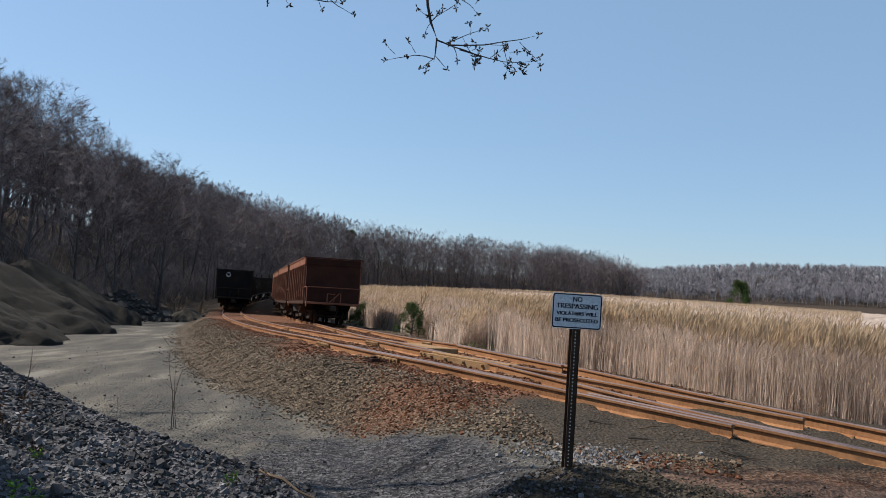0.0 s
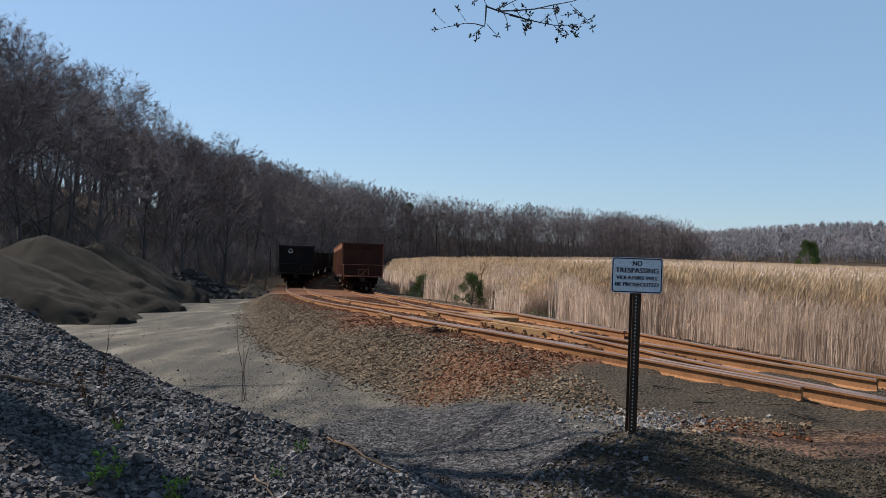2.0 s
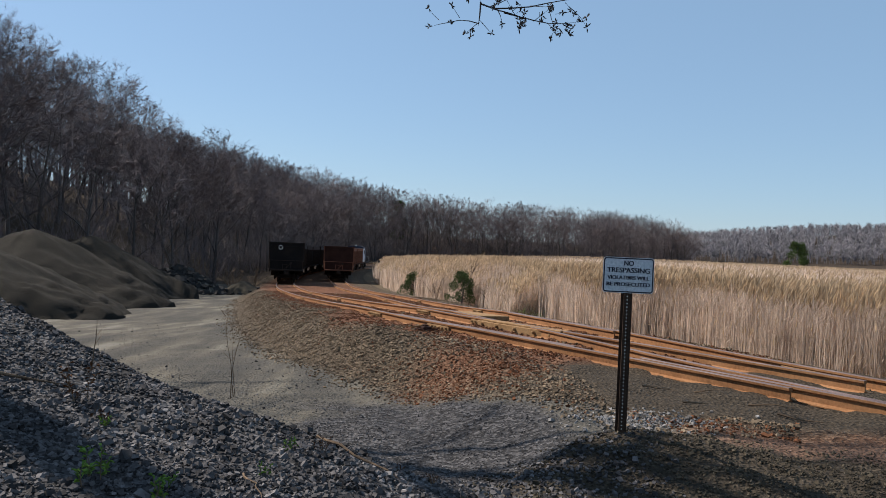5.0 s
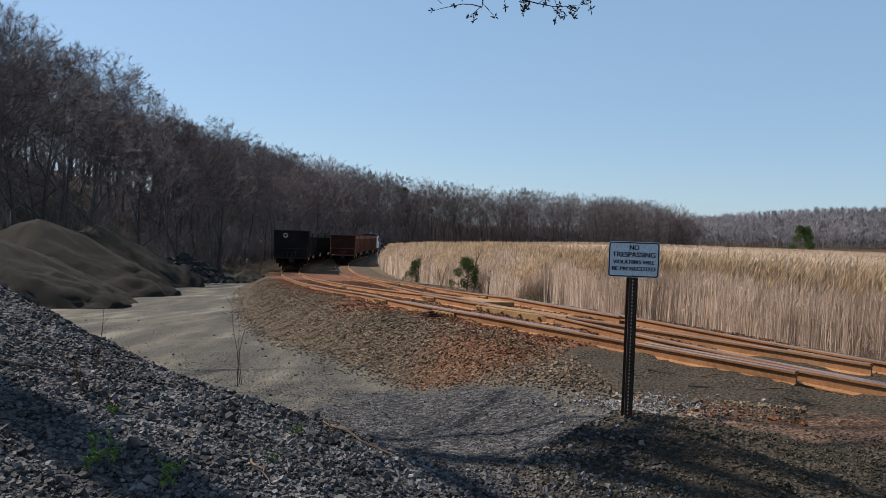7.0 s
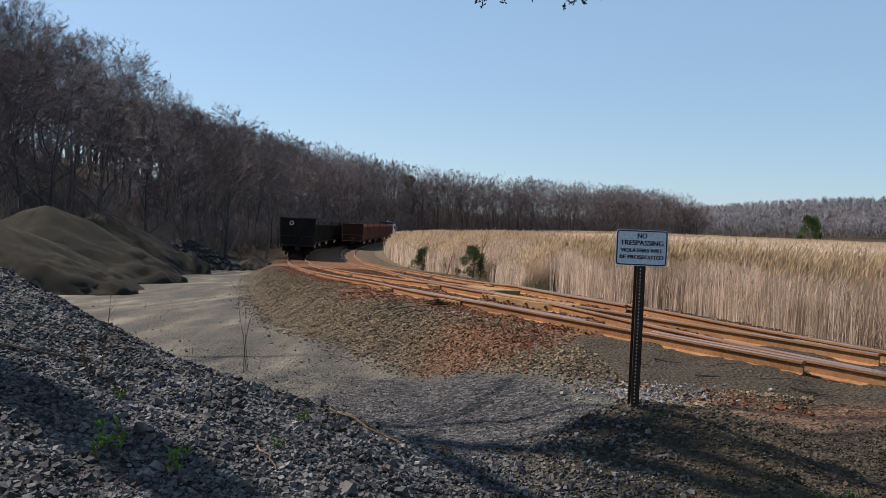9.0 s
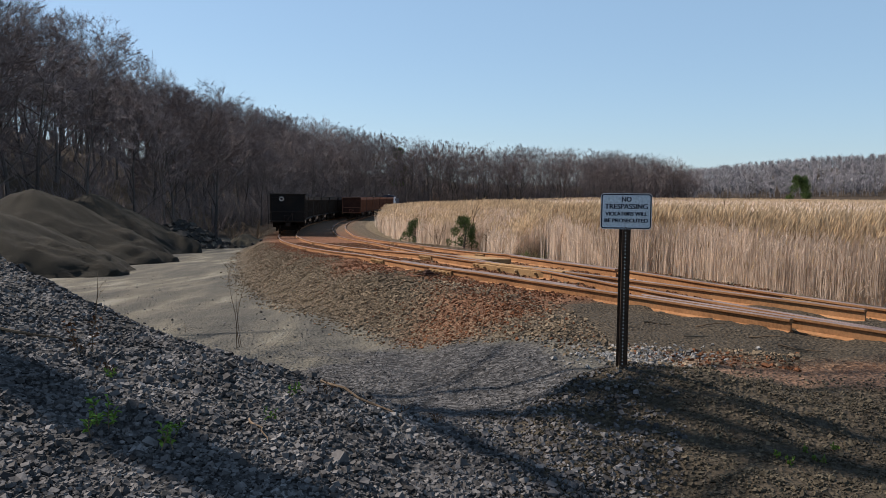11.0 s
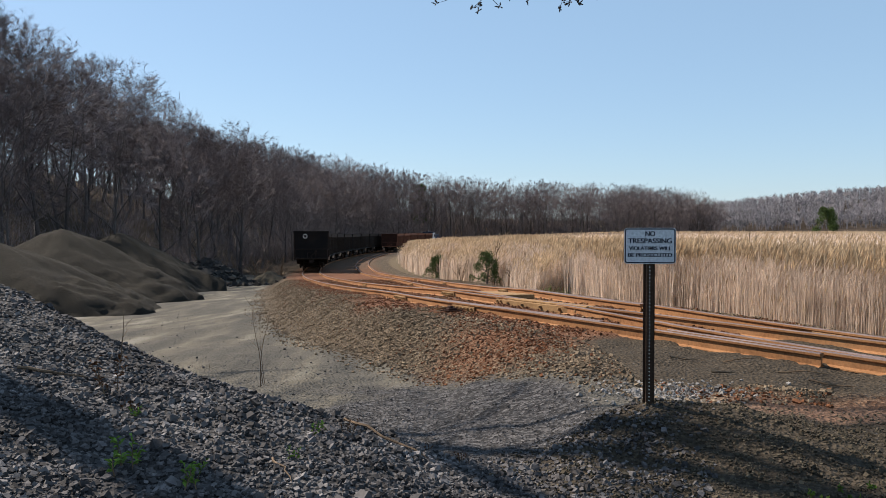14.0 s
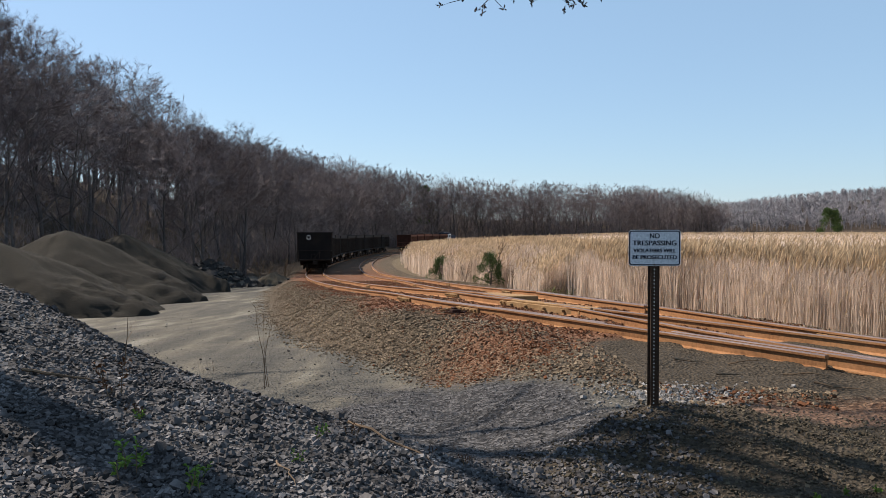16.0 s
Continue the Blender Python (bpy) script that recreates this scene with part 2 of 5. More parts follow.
def tube_into(bm, pts, r, n=6):
    """A round bar through points."""
    rings = []
    for i, p in enumerate(pts):
        a, b = Vector(pts[max(i - 1, 0)]), Vector(pts[min(i + 1, len(pts) - 1)])
        q = (b - a).to_track_quat("Z", "Y").to_matrix()
        rings.append([bm.verts.new(Vector(p) + q @ Vector((r * math.cos(k * 2 * math.pi / n), r * math.sin(k * 2 * math.pi / n), 0))) for k in range(n)])
    for a, b in zip(rings, rings[1:]):
        for k in range(n):
            bm.faces.new((a[k], a[(k + 1) % n], b[(k + 1) % n], b[k]))
    bm.faces.new(rings[0][::-1])
    bm.faces.new(rings[-1])
    return bm


def bar(*runs, r=0.02, n=6):
    bm = bmesh.new()
    for pts in runs:
        tube_into(bm, pts, r, n)
    return bm


def disc_into(bm, centre, axis, r, w, n=20):
    g = bmesh.ops.create_cone(bm, segments=n, radius1=r, radius2=r, depth=w, cap_ends=True)
    q = Vector(axis).to_track_quat("Z", "Y").to_matrix().to_4x4()
    bmesh.ops.transform(bm, matrix=Matrix.Translation(centre) @ q, verts=g["verts"])
    return bm


# ---- the plan: two tracks that part at a turnout and bend away to the right ----
RIGHT_PTS = [(7.0, 5.0), (5.9, 7.4), (4.75, 9.7), (3.05, 14.2), (1.28, 19.8), (-0.2, 30), (-1.97, 43.5), (-3.55, 52), (-5.55, 63), (-7.35, 75), (-9.5, 92), (-11.0, 110), (-11.5, 121), (-11.4, 135), (-10.9, 150), (-9.3, 171), (-6.2, 197), (-1.2, 224), (6, 250), (17, 280), (31, 310), (60, 360)]
LEFT_PTS = [(7.0, 5.0), (5.75, 7.3), (4.2, 9.9), (2.55, 12.6), (0.97, 15.2), (-0.55, 18.75), (-1.78, 22.6), (-3.15, 27.9), (-5.77, 39.2), (-8.5, 52.2), (-11.8, 70.1), (-13.4, 81), (-14.7, 92), (-15.9, 110), (-16.1, 121), (-15.9, 135), (-15.2, 150), (-13.6, 171), (-10.6, 197), (-5, 224)]
PROFILE_Y = [0, 7, 14, 19, 30, 44, 52, 63, 70, 95, 120, 200, 400]
PROFILE_Z = [0.26, 0.26, 0.25, 0.15, -0.42, -1.1, -1.45, -1.85, -2.1, -2.5, -2.7, -2.8, -2.8]


def rail_z(y):
    return np.interp(y, PROFILE_Y, PROFILE_Z)


def smooth_line(pts, step=0.5):
    """A smooth line through plan points, in even steps; (n, 2)."""
    p = np.array(pts, float)
    d = np.concatenate([[0], np.cumsum(np.hypot(*np.diff(p, axis=0).T))])
    m = np.gradient(p, d, axis=0)
    s = np.arange(0, d[-1], step)
    i = np.clip(np.searchsorted(d, s, side="right") - 1, 0, len(p) - 2)
    h = (d[i + 1] - d[i])[:, None]
    u = ((s - d[i])[:, None]) / h
    q = (2 * u**3 - 3 * u**2 + 1) * p[i] + (u**3 - 2 * u**2 + u) * h * m[i] + (-2 * u**3 + 3 * u**2) * p[i + 1] + (u**3 - u**2) * h * m[i + 1]
    k = np.ones(9) / 9
    qs = np.stack([np.convolve(np.pad(q[:, c], 4, mode="reflect", reflect_type="odd"), k, "valid") for c in (0, 1)], 1)
    return qs


R_LINE, L_LINE = smooth_line(RIGHT_PTS), smooth_line(LEFT_PTS)


class Route:
    """Places along a track by the length run."""

    def __init__(self, line):
        self.p = line
        self.s = np.concatenate([[0], np.cumsum(np.hypot(*np.diff(line, axis=0).T))])

    def at(self, s):
        x, y = np.interp(s, self.s, self.p[:, 0]), np.interp(s, self.s, self.p[:, 1])
        return Vector((x, y, float(rail_z(y))))

    def length_at_y(self, y):
        return float(np.interp(y, self.p[:, 1], self.s))


R_ROUTE, L_ROUTE = Route(R_LINE), Route(L_LINE)


def line_dist(x, y, line):
    """Distance of plan points to a line, and whether they lie to its right."""
    pts = line[::3]
    best = np.full(x.shape, 1e9)
    side = np.zeros(x.shape)
    for a, b in zip(pts, pts[1:]):
        d = b - a
        t = np.clip(((x - a[0]) * d[0] + (y - a[1]) * d[1]) / (d @ d), 0, 1)
        ex, ey = x - a[0] - t * d[0], y - a[1] - t * d[1]
        e = np.hypot(ex, ey)
        near = e < best
        side[near] = (ex * d[1] - ey * d[0])[near]
        best = np.minimum(best, e)
    return best, side


def lattice(x, y, seed):
    """Smooth random heights from -1 to 1 on a unit lattice."""
    xi, yi = np.floor(x), np.floor(y)

    def h(a, b):
        v = np.sin(a * 127.1 + b * 311.7 + seed * 74.7) * 43758.5453
        return (v - np.floor(v)) * 2 - 1

    u, v = x - xi, y - yi
    u, v = u * u * (3 - 2 * u), v * v * (3 - 2 * v)
    return (h(xi, yi) * (1 - u) + h(xi + 1, yi) * u) * (1 - v) + (h(xi, yi + 1) * (1 - u) + h(xi + 1, yi + 1) * u) * v


def sstep(a, b, v):
    t = np.clip((v - a) / (b - a), 0, 1)
    return t * t * (3 - 2 * t)


# ---- ground ----
EDGE_PTS = [(-34, -60), (-31, 0), (-28, 22), (-24, 44), (-20.5, 62), (-20.5, 80), (-21, 100), (-21.5, 130), (-20, 160), (-17, 190), (-10, 222), (2, 246), (24, 262), (60, 276), (100, 292), (112, 330), (96, 420), (60, 520)]
EDGE_LINE = smooth_line(EDGE_PTS, 2.0)


def marsh_z(y):
    return np.interp(y, [0, 40, 100, 200], [-2.0, -2.15, -2.45, -2.6])


def bank_crest(x):
    """How far off the crest of the gravel bank and of the sign's mound lies."""
    return np.interp(x, [-9, -4.2, -1.7, -0.6, 0.1, 0.6, 1.1, 1.5, 2.3, 3.2, 5], [8.6, 7.3, 5.6, 5.05, 4.85, 4.95, 5.4, 5.6, 5.55, 5.3, 5.0])


def ground_z(x, y, detail=True):
    x, y = np.asarray(x, float), np.asarray(y, float)
    yard = np.maximum(0.05 - 0.043 * np.maximum(y, 0), -2.75) + 0.07 * lattice(x / 3.1, y / 4.3, 3) * sstep(4, 12, y)
    plateau = sstep(-0.3, 1.8, x) * (1 - sstep(9, 14, y))
    base = yard * (1 - plateau) + 0.12 * plateau
    dr, sr = line_dist(x, y, R_LINE)
    dl, sl = line_dist(x, y, L_LINE)
    # the marsh lies to the right of both tracks
    wet = np.where(sr > 0, sstep(1.9, 4.6, dr - 0.8 * np.interp(y, [20, 42], [0.0, 1.0])), 0) * sstep(-2, 4, y)
    base = base * (1 - wet) + marsh_z(y) * wet
    # ballast shoulders
    d = np.minimum(dr, dl)
    top = rail_z(y) - 0.152
    wide = np.interp(y, [20, 42], [0.0, 1.0])
    lean = np.where(sr > 0, sstep(0, 1, (dr - 1.7 - 1.2 * wide) / (1.9 + 1.3 * wide)), sstep(1.7, 3.1, d))
    between = np.where((sr < 0) & (sl > 0), 1.0, 0.0)
    lean = lean * (1 - between)
    z = top * (1 - lean) + base * lean
    # the gravel bank in front, rising into a heap to the left
    yc = bank_crest(x)
    hz = np.interp(x, [-12, -9, -4.0, -2.9, -1.75, -0.65, 0.1, 0.6, 1.05, 1.45, 2.0, 2.6, 3.2, 6.0], [2.6, 2.35, 1.12, 0.83, 0.57, 0.41, 0.25, 0.2, 0.27, 0.33, 0.34, 0.26, 0.1, 0.0])
    front = hz - (0.065 + 0.085 * sstep(0.5, 1.1, x)) * (yc - y)
    back = hz - 0.5 * (y - yc)
    bank = np.where(y < yc, front, back) - 0.05 * np.exp(-((y - yc) / 0.35) ** 2)
    bank += 0.06 * np.exp(-((x - 1.7) ** 2 / 0.7 + (y - 5.4) ** 2 / 0.4)) + 0.035 * lattice(x * 1.7, y * 1.7, 14) * sstep(0.5, 1.1, x)
    bank = np.where(y < -1, 0.0, bank)
    z = np.maximum(z, bank)
    # piles of grit and rock by the yard
    for px, py, h, r in ((-17.6, 58, 2.0, 3.6), (-20, 55, 2.2, 4.0)):
        q = np.hypot(x - px, y - py) * (1 + 0.2 * lattice(x / 1.1, y / 1.1, 9))
        z = np.maximum(z, yard - 0.1 + h * np.clip(1.05 - np.sqrt((q / r) ** 2 + 0.02), 0, 1))
    # wooded hillside
    de, se = line_dist(x, y, EDGE_LINE)
    inland = np.where(se < 0, de, 0)
    steep = np.interp(y, [0, 60, 110, 180, 260, 400], [0.62, 0.62, 0.6, 0.5, 0.45, 0.3])
    cap = np.interp(y, [0, 60, 110, 180, 260, 400], [26, 24, 17, 13, 11, 9])
    z = z + cap * (1 - np.exp(-inland * steep / np.maximum(cap, 0.1))) + 0.4 * lattice(x / 7, y / 7, 5) * sstep(2, 12, inland)
    # far ridge across the marsh
    z = z + np.exp(-(((y - 720) / 130) ** 2)) * np.interp(x, [40, 130, 190, 290, 364, 460, 620, 900], [13.5, 11.5, 13, 24.5, 32, 37, 40, 37])
    if detail:
        near = 1 - sstep(14, 40, np.hypot(x, y))
        z = z + near * (0.035 * lattice(x * 2.3, y * 2.3, 1) + 0.018 * lattice(x * 6.1, y * 6.1, 2))
    return z


def zones(x, y):
    dr, sr = line_dist(x, y, R_LINE)
    dl, sl = line_dist(x, y, L_LINE)
    d = np.where((sr < 0) & (sl > 0), 0, np.minimum(dr, dl))
    yc = bank_crest(x)
    tan = (1 - sstep(2.5, 3.9, d)) * sstep(5.5, 7.5, y)
    rust = (1 - sstep(1.0, 2.7, d + 0.5 * lattice(x / 1.4, y / 1.4, 79))) * np.interp(y, [5, 9, 14, 60, 90], [0.5, 0.8, 0.85, 1.0, 0.5])
    # rust-stained rubble in the lee of the mound and below the turnout
    rust = np.maximum(rust, 0.62 * sstep(1.7, 2.6, x) * (1 - sstep(1.3, 2.3, y - yc + 0.4 * lattice(x * 1.2, y * 1.2, 80))) * sstep(0.1, 0.5, y - yc))
    rust = np.maximum(rust, 0.7 * np.exp(-(((x - 0.9) / 1.6) ** 2 + ((y - 11.5) / 2.6) ** 2)))
    grey = (1 - sstep(0.0, 0.9, y - yc)) * (1 - sstep(-0.1, 0.9, x - 0.25 + 0.12 * (y - 4))) * (y > -6)
    hollow = (1 - sstep(8.5, 12.5, y + 0.6 * lattice(x, y, 77))) * sstep(-2.4, -0.6, x + 0.5 * lattice(x * 1.3, y * 1.3, 78)) * (1 - sstep(0.9, 2.0, x)) * (y > 3)
    grey = np.maximum(grey, 0.8 * hollow * (1 - tan))
    soil = (1 - sstep(0.2, 1.2, y - yc)) * sstep(-0.1, 0.9, x - 0.25 + 0.12 * (y - 4)) * (y > -6)
    # fine grey-brown ground between the mound and the near rail
    soil = np.maximum(soil, 0.75 * sstep(1.5, 2.3, x) * (1 - sstep(10.5, 12, y)) * sstep(1.5, 2.4, y - yc))
    de, se = line_dist(x, y, EDGE_LINE)
    yardz = np.where((se > 0), sstep(-1, 1.5, de), 0) * (sr < 0) * (y < 75)
    marsh = (sr > 0) * sstep(2.6, 4.0, dr) * ((se > 0) | (y > 300)) * (y < 470)
    return tan, grey, yardz, rust, marsh, soil


def build_ground():
    n, k, span = 430, 6.6, 1100.0
    u = np.linspace(-1, 1, n)
    w = span * np.sinh(k * u) / np.sinh(k)
    X, Y = np.meshgrid(w, w + 8.0)
    Z = ground_z(X, Y)
    V = np.stack([X, Y, Z], -1).reshape(-1, 3)
    i = np.arange(n * n).reshape(n, n)
    Fc = np.stack([i[:-1, :-1], i[:-1, 1:], i[1:, 1:], i[1:, :-1]], -1).reshape(-1, 4)
    ob = mesh_ob("ground", V.tolist(), Fc.tolist(), M["ground"], smooth=True)
    tan, grey, yardz, rust, marsh, soil = [np.asarray(a, float).ravel() for a in zones(X, Y)]
    for name, cols in (("zone", (tan, grey, yardz)), ("zone_b", (rust, marsh, soil))):
        at = ob.data.color_attributes.new(name, "FLOAT_COLOR", "POINT")
        at.data.foreach_set("color", np.stack([*cols, np.ones_like(tan)], 1).ravel())
    return tagged(ob, "gravelly ground of yard, ballast shoulders and marsh", "ground", kind="structure")



def grit_mound(x, y, h, r, seed, label, material, rough=0.10):
    """A tipped heap with slumped, gullied sides."""
    n, k = 110, 52
    a, u = np.meshgrid(np.linspace(0, 2 * math.pi, n, endpoint=False), np.linspace(0, 1, k), indexing="xy")
    q = u * r * 1.12
    X, Y = x + q * np.cos(a), y + q * np.sin(a)
    wob = 1 + rough * lattice(X / 1.9, Y / 1.9, seed) + 0.09 * lattice(a * 5, u * 2 + 3, seed + 1)
    base = ground_z(X, Y, False)
    Z = ground_z(np.array([x]), np.array([y]), False)[0] + h * (1.05 - np.sqrt((q * wob / r) ** 2 + 0.0025) * (0.82 + 0.18 * u)) + 0.05 * lattice(X * 1.9, Y * 1.9, seed + 2) + 0.12 * lattice(X * 3.7, Y * 3.7, seed + 3) * sstep(0.25, 0.9, u)
    Z = np.where(u > 0.999, base - 0.3, np.maximum(Z, base - 0.25))
    i = np.arange(n * k).reshape(k, n)
    j = np.roll(i, -1, axis=1)
    Fc = np.stack([i[:-1], j[:-1], j[1:], i[1:]], -1).reshape(-1, 4)
    ob = mesh_ob("grit_mound", np.stack([X, Y, Z], -1).reshape(-1, 3).tolist(), Fc.tolist(), material, smooth=True)
    return tagged(ob, label, "gravel mound", "piles by the yard")


build_ground()
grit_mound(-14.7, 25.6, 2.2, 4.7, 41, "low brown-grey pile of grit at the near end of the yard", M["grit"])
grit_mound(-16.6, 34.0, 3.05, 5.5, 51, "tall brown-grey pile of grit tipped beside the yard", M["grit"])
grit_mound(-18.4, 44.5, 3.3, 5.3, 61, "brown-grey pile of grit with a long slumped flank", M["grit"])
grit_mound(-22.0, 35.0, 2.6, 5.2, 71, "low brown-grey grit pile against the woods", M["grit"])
grit_mound(-13.4, 60.5, 1.0, 1.9, 81, "small pale heap of grit at the end of the yard", M["mound_stone"])


def gz(x, y):
    return float(ground_z(np.array([float(x)]), np.array([float(y)]))[0])


# ---- railway tracks ----
RAIL_PROFILE = [(-0.07, -0.172), (0.07, -0.172), (0.07, -0.158), (0.012, -0.138), (0.011, -0.045), (0.034, -0.034), (0.036, -0.008), (0.028, 0.0), (-0.028, 0.0), (-0.036, -0.008), (-0.034, -0.034), (-0.011, -0.045), (-0.012, -0.138), (-0.07, -0.158)]


def rail_mesh(route, off, s0, s1, step, lift=0.0):
    """A rail of rolled section along a track; the running surface is worn bright."""
    verts, faces, mats = [], [], []
    n = len(RAIL_PROFILE)
    ss = np.arange(s0, s1 + 1e-6, step)
    for s in ss:
        p, q = route.at(s), route.at(s + 0.3)
        d = (q - p).normalized()
        r = Vector((d.y, -d.x, 0)).normalized()
        o = off(s) if callable(off) else off
        for a, b in RAIL_PROFILE:
            verts.append(p + r * (o + a) + Vector((0, 0, b + lift)))
    for k in range(len(ss) - 1):
        for j in range(n):
            a, b = k * n + j, k * n + (j + 1) % n
            faces.append((a, b, b + n, a + n))
            mats.append(1 if j in (6, 7, 8) else 0)
    faces += [tuple(range(n))[::-1], tuple(range((len(ss) - 1) * n, len(ss) * n))]
    mats += [0, 0]
    return verts, faces, mats


def add_rail(name, parent, route, off, s0, s1, step=1.0, lift=0.0, label=""):
    v, f, mt = rail_mesh(route, off, s0, s1, step, lift)
    ob = mesh_ob(name, v, f, M["rail_rust"], parent, label)
    ob.data.materials.append(M["rail_head"])
    ob.data.polygons.foreach_set("material_index", mt)
    return ob


def tie_mesh():
    bm = boxes((-1.3, 1.3, -0.11, 0.11, -0.16, 0.0), bevel=0.015)
    me = bpy.data.meshes.new("tie")
    bm.to_mesh(me)
    bm.free()
    me.materials.append(M["tie_wood"])
    return me


def small_mesh(name, bm, material):
    me = bpy.data.meshes.new(name)
    bm.to_mesh(me)
    bm.free()
    me.materials.append(material)
    return me


TIE = tie_mesh()
PLATE = small_mesh("tie_plate", boxes((-0.14, 0.14, -0.09, 0.09, -0.012, 0.006), (-0.1, -0.075, -0.05, -0.03, 0.0, 0.035), (0.075, 0.1, 0.03, 0.05, 0.0, 0.035)), M["plate_rust"])
JOINT = small_mesh("joint_bar", boxes((-0.045, -0.012, -0.42, 0.42, -0.135, -0.05), (0.012, 0.045, -0.42, 0.42, -0.135, -0.05), *[(-0.085, 0.085, y - 0.018, y + 0.018, -0.108, -0.072) for y in (-0.34, -0.2, -0.07, 0.07, 0.2, 0.34)], bevel=0.004), M["plate_rust"])


def frame_on(route, s, off, dz=0.0):
    p, q = route.at(s), route.at(s + 0.4)
    d = (q - p).normalized()
    r = Vector((d.y, -d.x, 0)).normalized()
    u = r.cross(d)
    m = Matrix((r, d, u)).transposed().to_4x4()
    m.translation = p + r * off + Vector((0, 0, dz))
    return m


def linked(name, me, parent, m):
    ob = new(name, me)
    ob.parent = parent
    ob.matrix_basis = m
    return ob


def build_tracks():
    rng = random.Random(4)
    for route, label, ends, tie_end in ((R_ROUTE, "rusty standard-gauge track with timber ties bending round the reeds", 300, 150), (L_ROUTE, "rusty siding track parting from the main track at a turnout", 205, 90)):
        t = tagged(new("railway_track"), label, "railway track")
        start = 0.0 if route is R_ROUTE else 4.5
        add_rail("rail", t, route, 0.7525, start, ends)
        add_rail("rail", t, route, -0.7525, start, ends)
        for y in np.arange(7, tie_end, 0.56):
            s = route.length_at_y(y) + rng.uniform(-0.05, 0.05)
            if route is L_ROUTE and y < 24:
                continue
            sunk = -0.165 - (0.055 if y < 26 else 0.012)
            linked("tie", TIE, t, frame_on(route, s, rng.uniform(-0.06, 0.06), sunk))
            if y < 75:
                for o in (-0.7525, 0.7525):
                    linked("tie_plate", PLATE, t, frame_on(route, s, o, -0.172 + 0.003))
        for y in ((9.7, 21, 33, 45, 57) if route is R_ROUTE else (15.5, 18.4, 30, 42, 60)):
            for o in (-0.7525, 0.7525):
                linked("joint_bar", JOINT, t, frame_on(route, route.length_at_y(y) + 0.6 * o, o))
        if route is R_ROUTE:
            add_rail("guard_rail", t, route, 0.64, route.length_at_y(14.2), route.length_at_y(19.5), 0.8)
        else:
            add_rail("guard_rail", t, route, -0.64, route.length_at_y(12.0), route.length_at_y(17.5), 0.8)
            add_rail("closure_rail", t, route, -0.58, route.length_at_y(7.5), route.length_at_y(11.2), 0.8)
    # the cast crossing where the inner rails meet
    fr = tagged(new("rail_crossing_frog"), "rusty cast steel crossing piece between the inner rails", "rail crossing")
    fr.matrix_basis = frame_on(L_ROUTE, L_ROUTE.length_at_y(14.6), 0.74, 0.0)
    part("casting", boxes((-0.16, 0.16, -1.3, 1.3, -0.17, -0.035), (-0.11, -0.05, -1.3, 1.0, -0.035, 0.0), (0.05, 0.11, -1.3, 1.0, -0.035, 0.0), (-0.035, 0.035, 0.2, 1.3, -0.035, 0.0), bevel=0.008), M["plate_rust"], fr)
    for y in (-1.1, -0.6, 0.0, 0.6, 1.1):
        part("bolt", boxes((-0.22, 0.22, y - 0.025, y + 0.025, -0.12, -0.07), bevel=0.005), M["plate_rust"], fr)
    # flat timber and plate between the rails beside the crossing
    pl = tagged(new("crossing_plank"), "weathered grey plank lying between the rails", "plank")
    pl.matrix_basis = frame_on(R_ROUTE, R_ROUTE.length_at_y(19.0), -0.25, -0.09)
    part("board", boxes((-0.42, 0.42, -1.5, 1.5, -0.08, 0.03), bevel=0.015), M["plate_rust"], pl)


build_tracks()


def switch_machine():
    """A rusty heap of throw gear beside the near rail."""
    t = tagged(new("switch_stand_base"), "rust-brown steel throw gear lying on ties beside the rail", "switch gear")
    m = frame_on(L_ROUTE, L_ROUTE.length_at_y(14.9), -1.08, -0.13)
    t.matrix_basis = m
    part("head_block", boxes((-0.45, 0.2, -0.1, 0.08, -0.1, 0.02), (-0.4, 0.2, 0.2, 0.36, -0.1, 0.015), bevel=0.015), M["stone_rust"], t)
    part("housing", boxes((-0.16, 0.02, -0.04, 0.22, 0.02, 0.075), (-0.1, -0.02, 0.02, 0.16, 0.075, 0.11), bevel=0.015), M["rust_body"], t)
    part("throw_rod", bar([(-0.08, 0.08, 0.05), (0.35, 0.08, 0.03)], [(-0.34, 0.12, 0.06), (-0.1, 0.12, 0.08)], r=0.018), M["rail_rust"], t)
    part("chain", bar([(-0.3, 0.0, 0.04), (-0.2, -0.12, 0.03), (0.0, -0.16, 0.03), (0.1, -0.1, 0.04)], r=0.014), M["rust_body"], t)



switch_machine()


# ---- warning sign ----
def text_mesh(name, words, size, material, parent, m):
    cu = bpy.data.curves.new(name, "FONT")
    cu.body, cu.size, cu.align_x, cu.align_y, cu.extrude = words, size, "CENTER", "CENTER", 0.0006
    tmp = bpy.data.objects.new(name, cu)
    scene.collection.objects.link(tmp)
    me = bpy.data.meshes.new_from_object(tmp.evaluated_get(bpy.context.evaluated_depsgraph_get()))
    bpy.data.objects.remove(tmp)
    me.name = name
    # heavier strokes: the letter forms once more, a hair to the side and proud
    bm = bmesh.new()
    bm.from_mesh(me)
    for k, dx in enumerate((0.0012, -0.0012, 0.0022)):
        two = bmesh.new()
        two.from_mesh(me)
        bmesh.ops.translate(two, vec=(dx, 0, 0.0003 * (k + 1)), verts=two.verts)
        tmp_me = bpy.data.meshes.new("stroke")
        two.to_mesh(tmp_me)
        two.free()
        bm.from_mesh(tmp_me)
        bpy.data.meshes.remove(tmp_me)
    bm.to_mesh(me)
    bm.free()
    me.materials.clear()
    me.materials.append(material)
    ob = new(name, me)
    ob.parent = parent
    ob.matrix_basis = m
    return ob


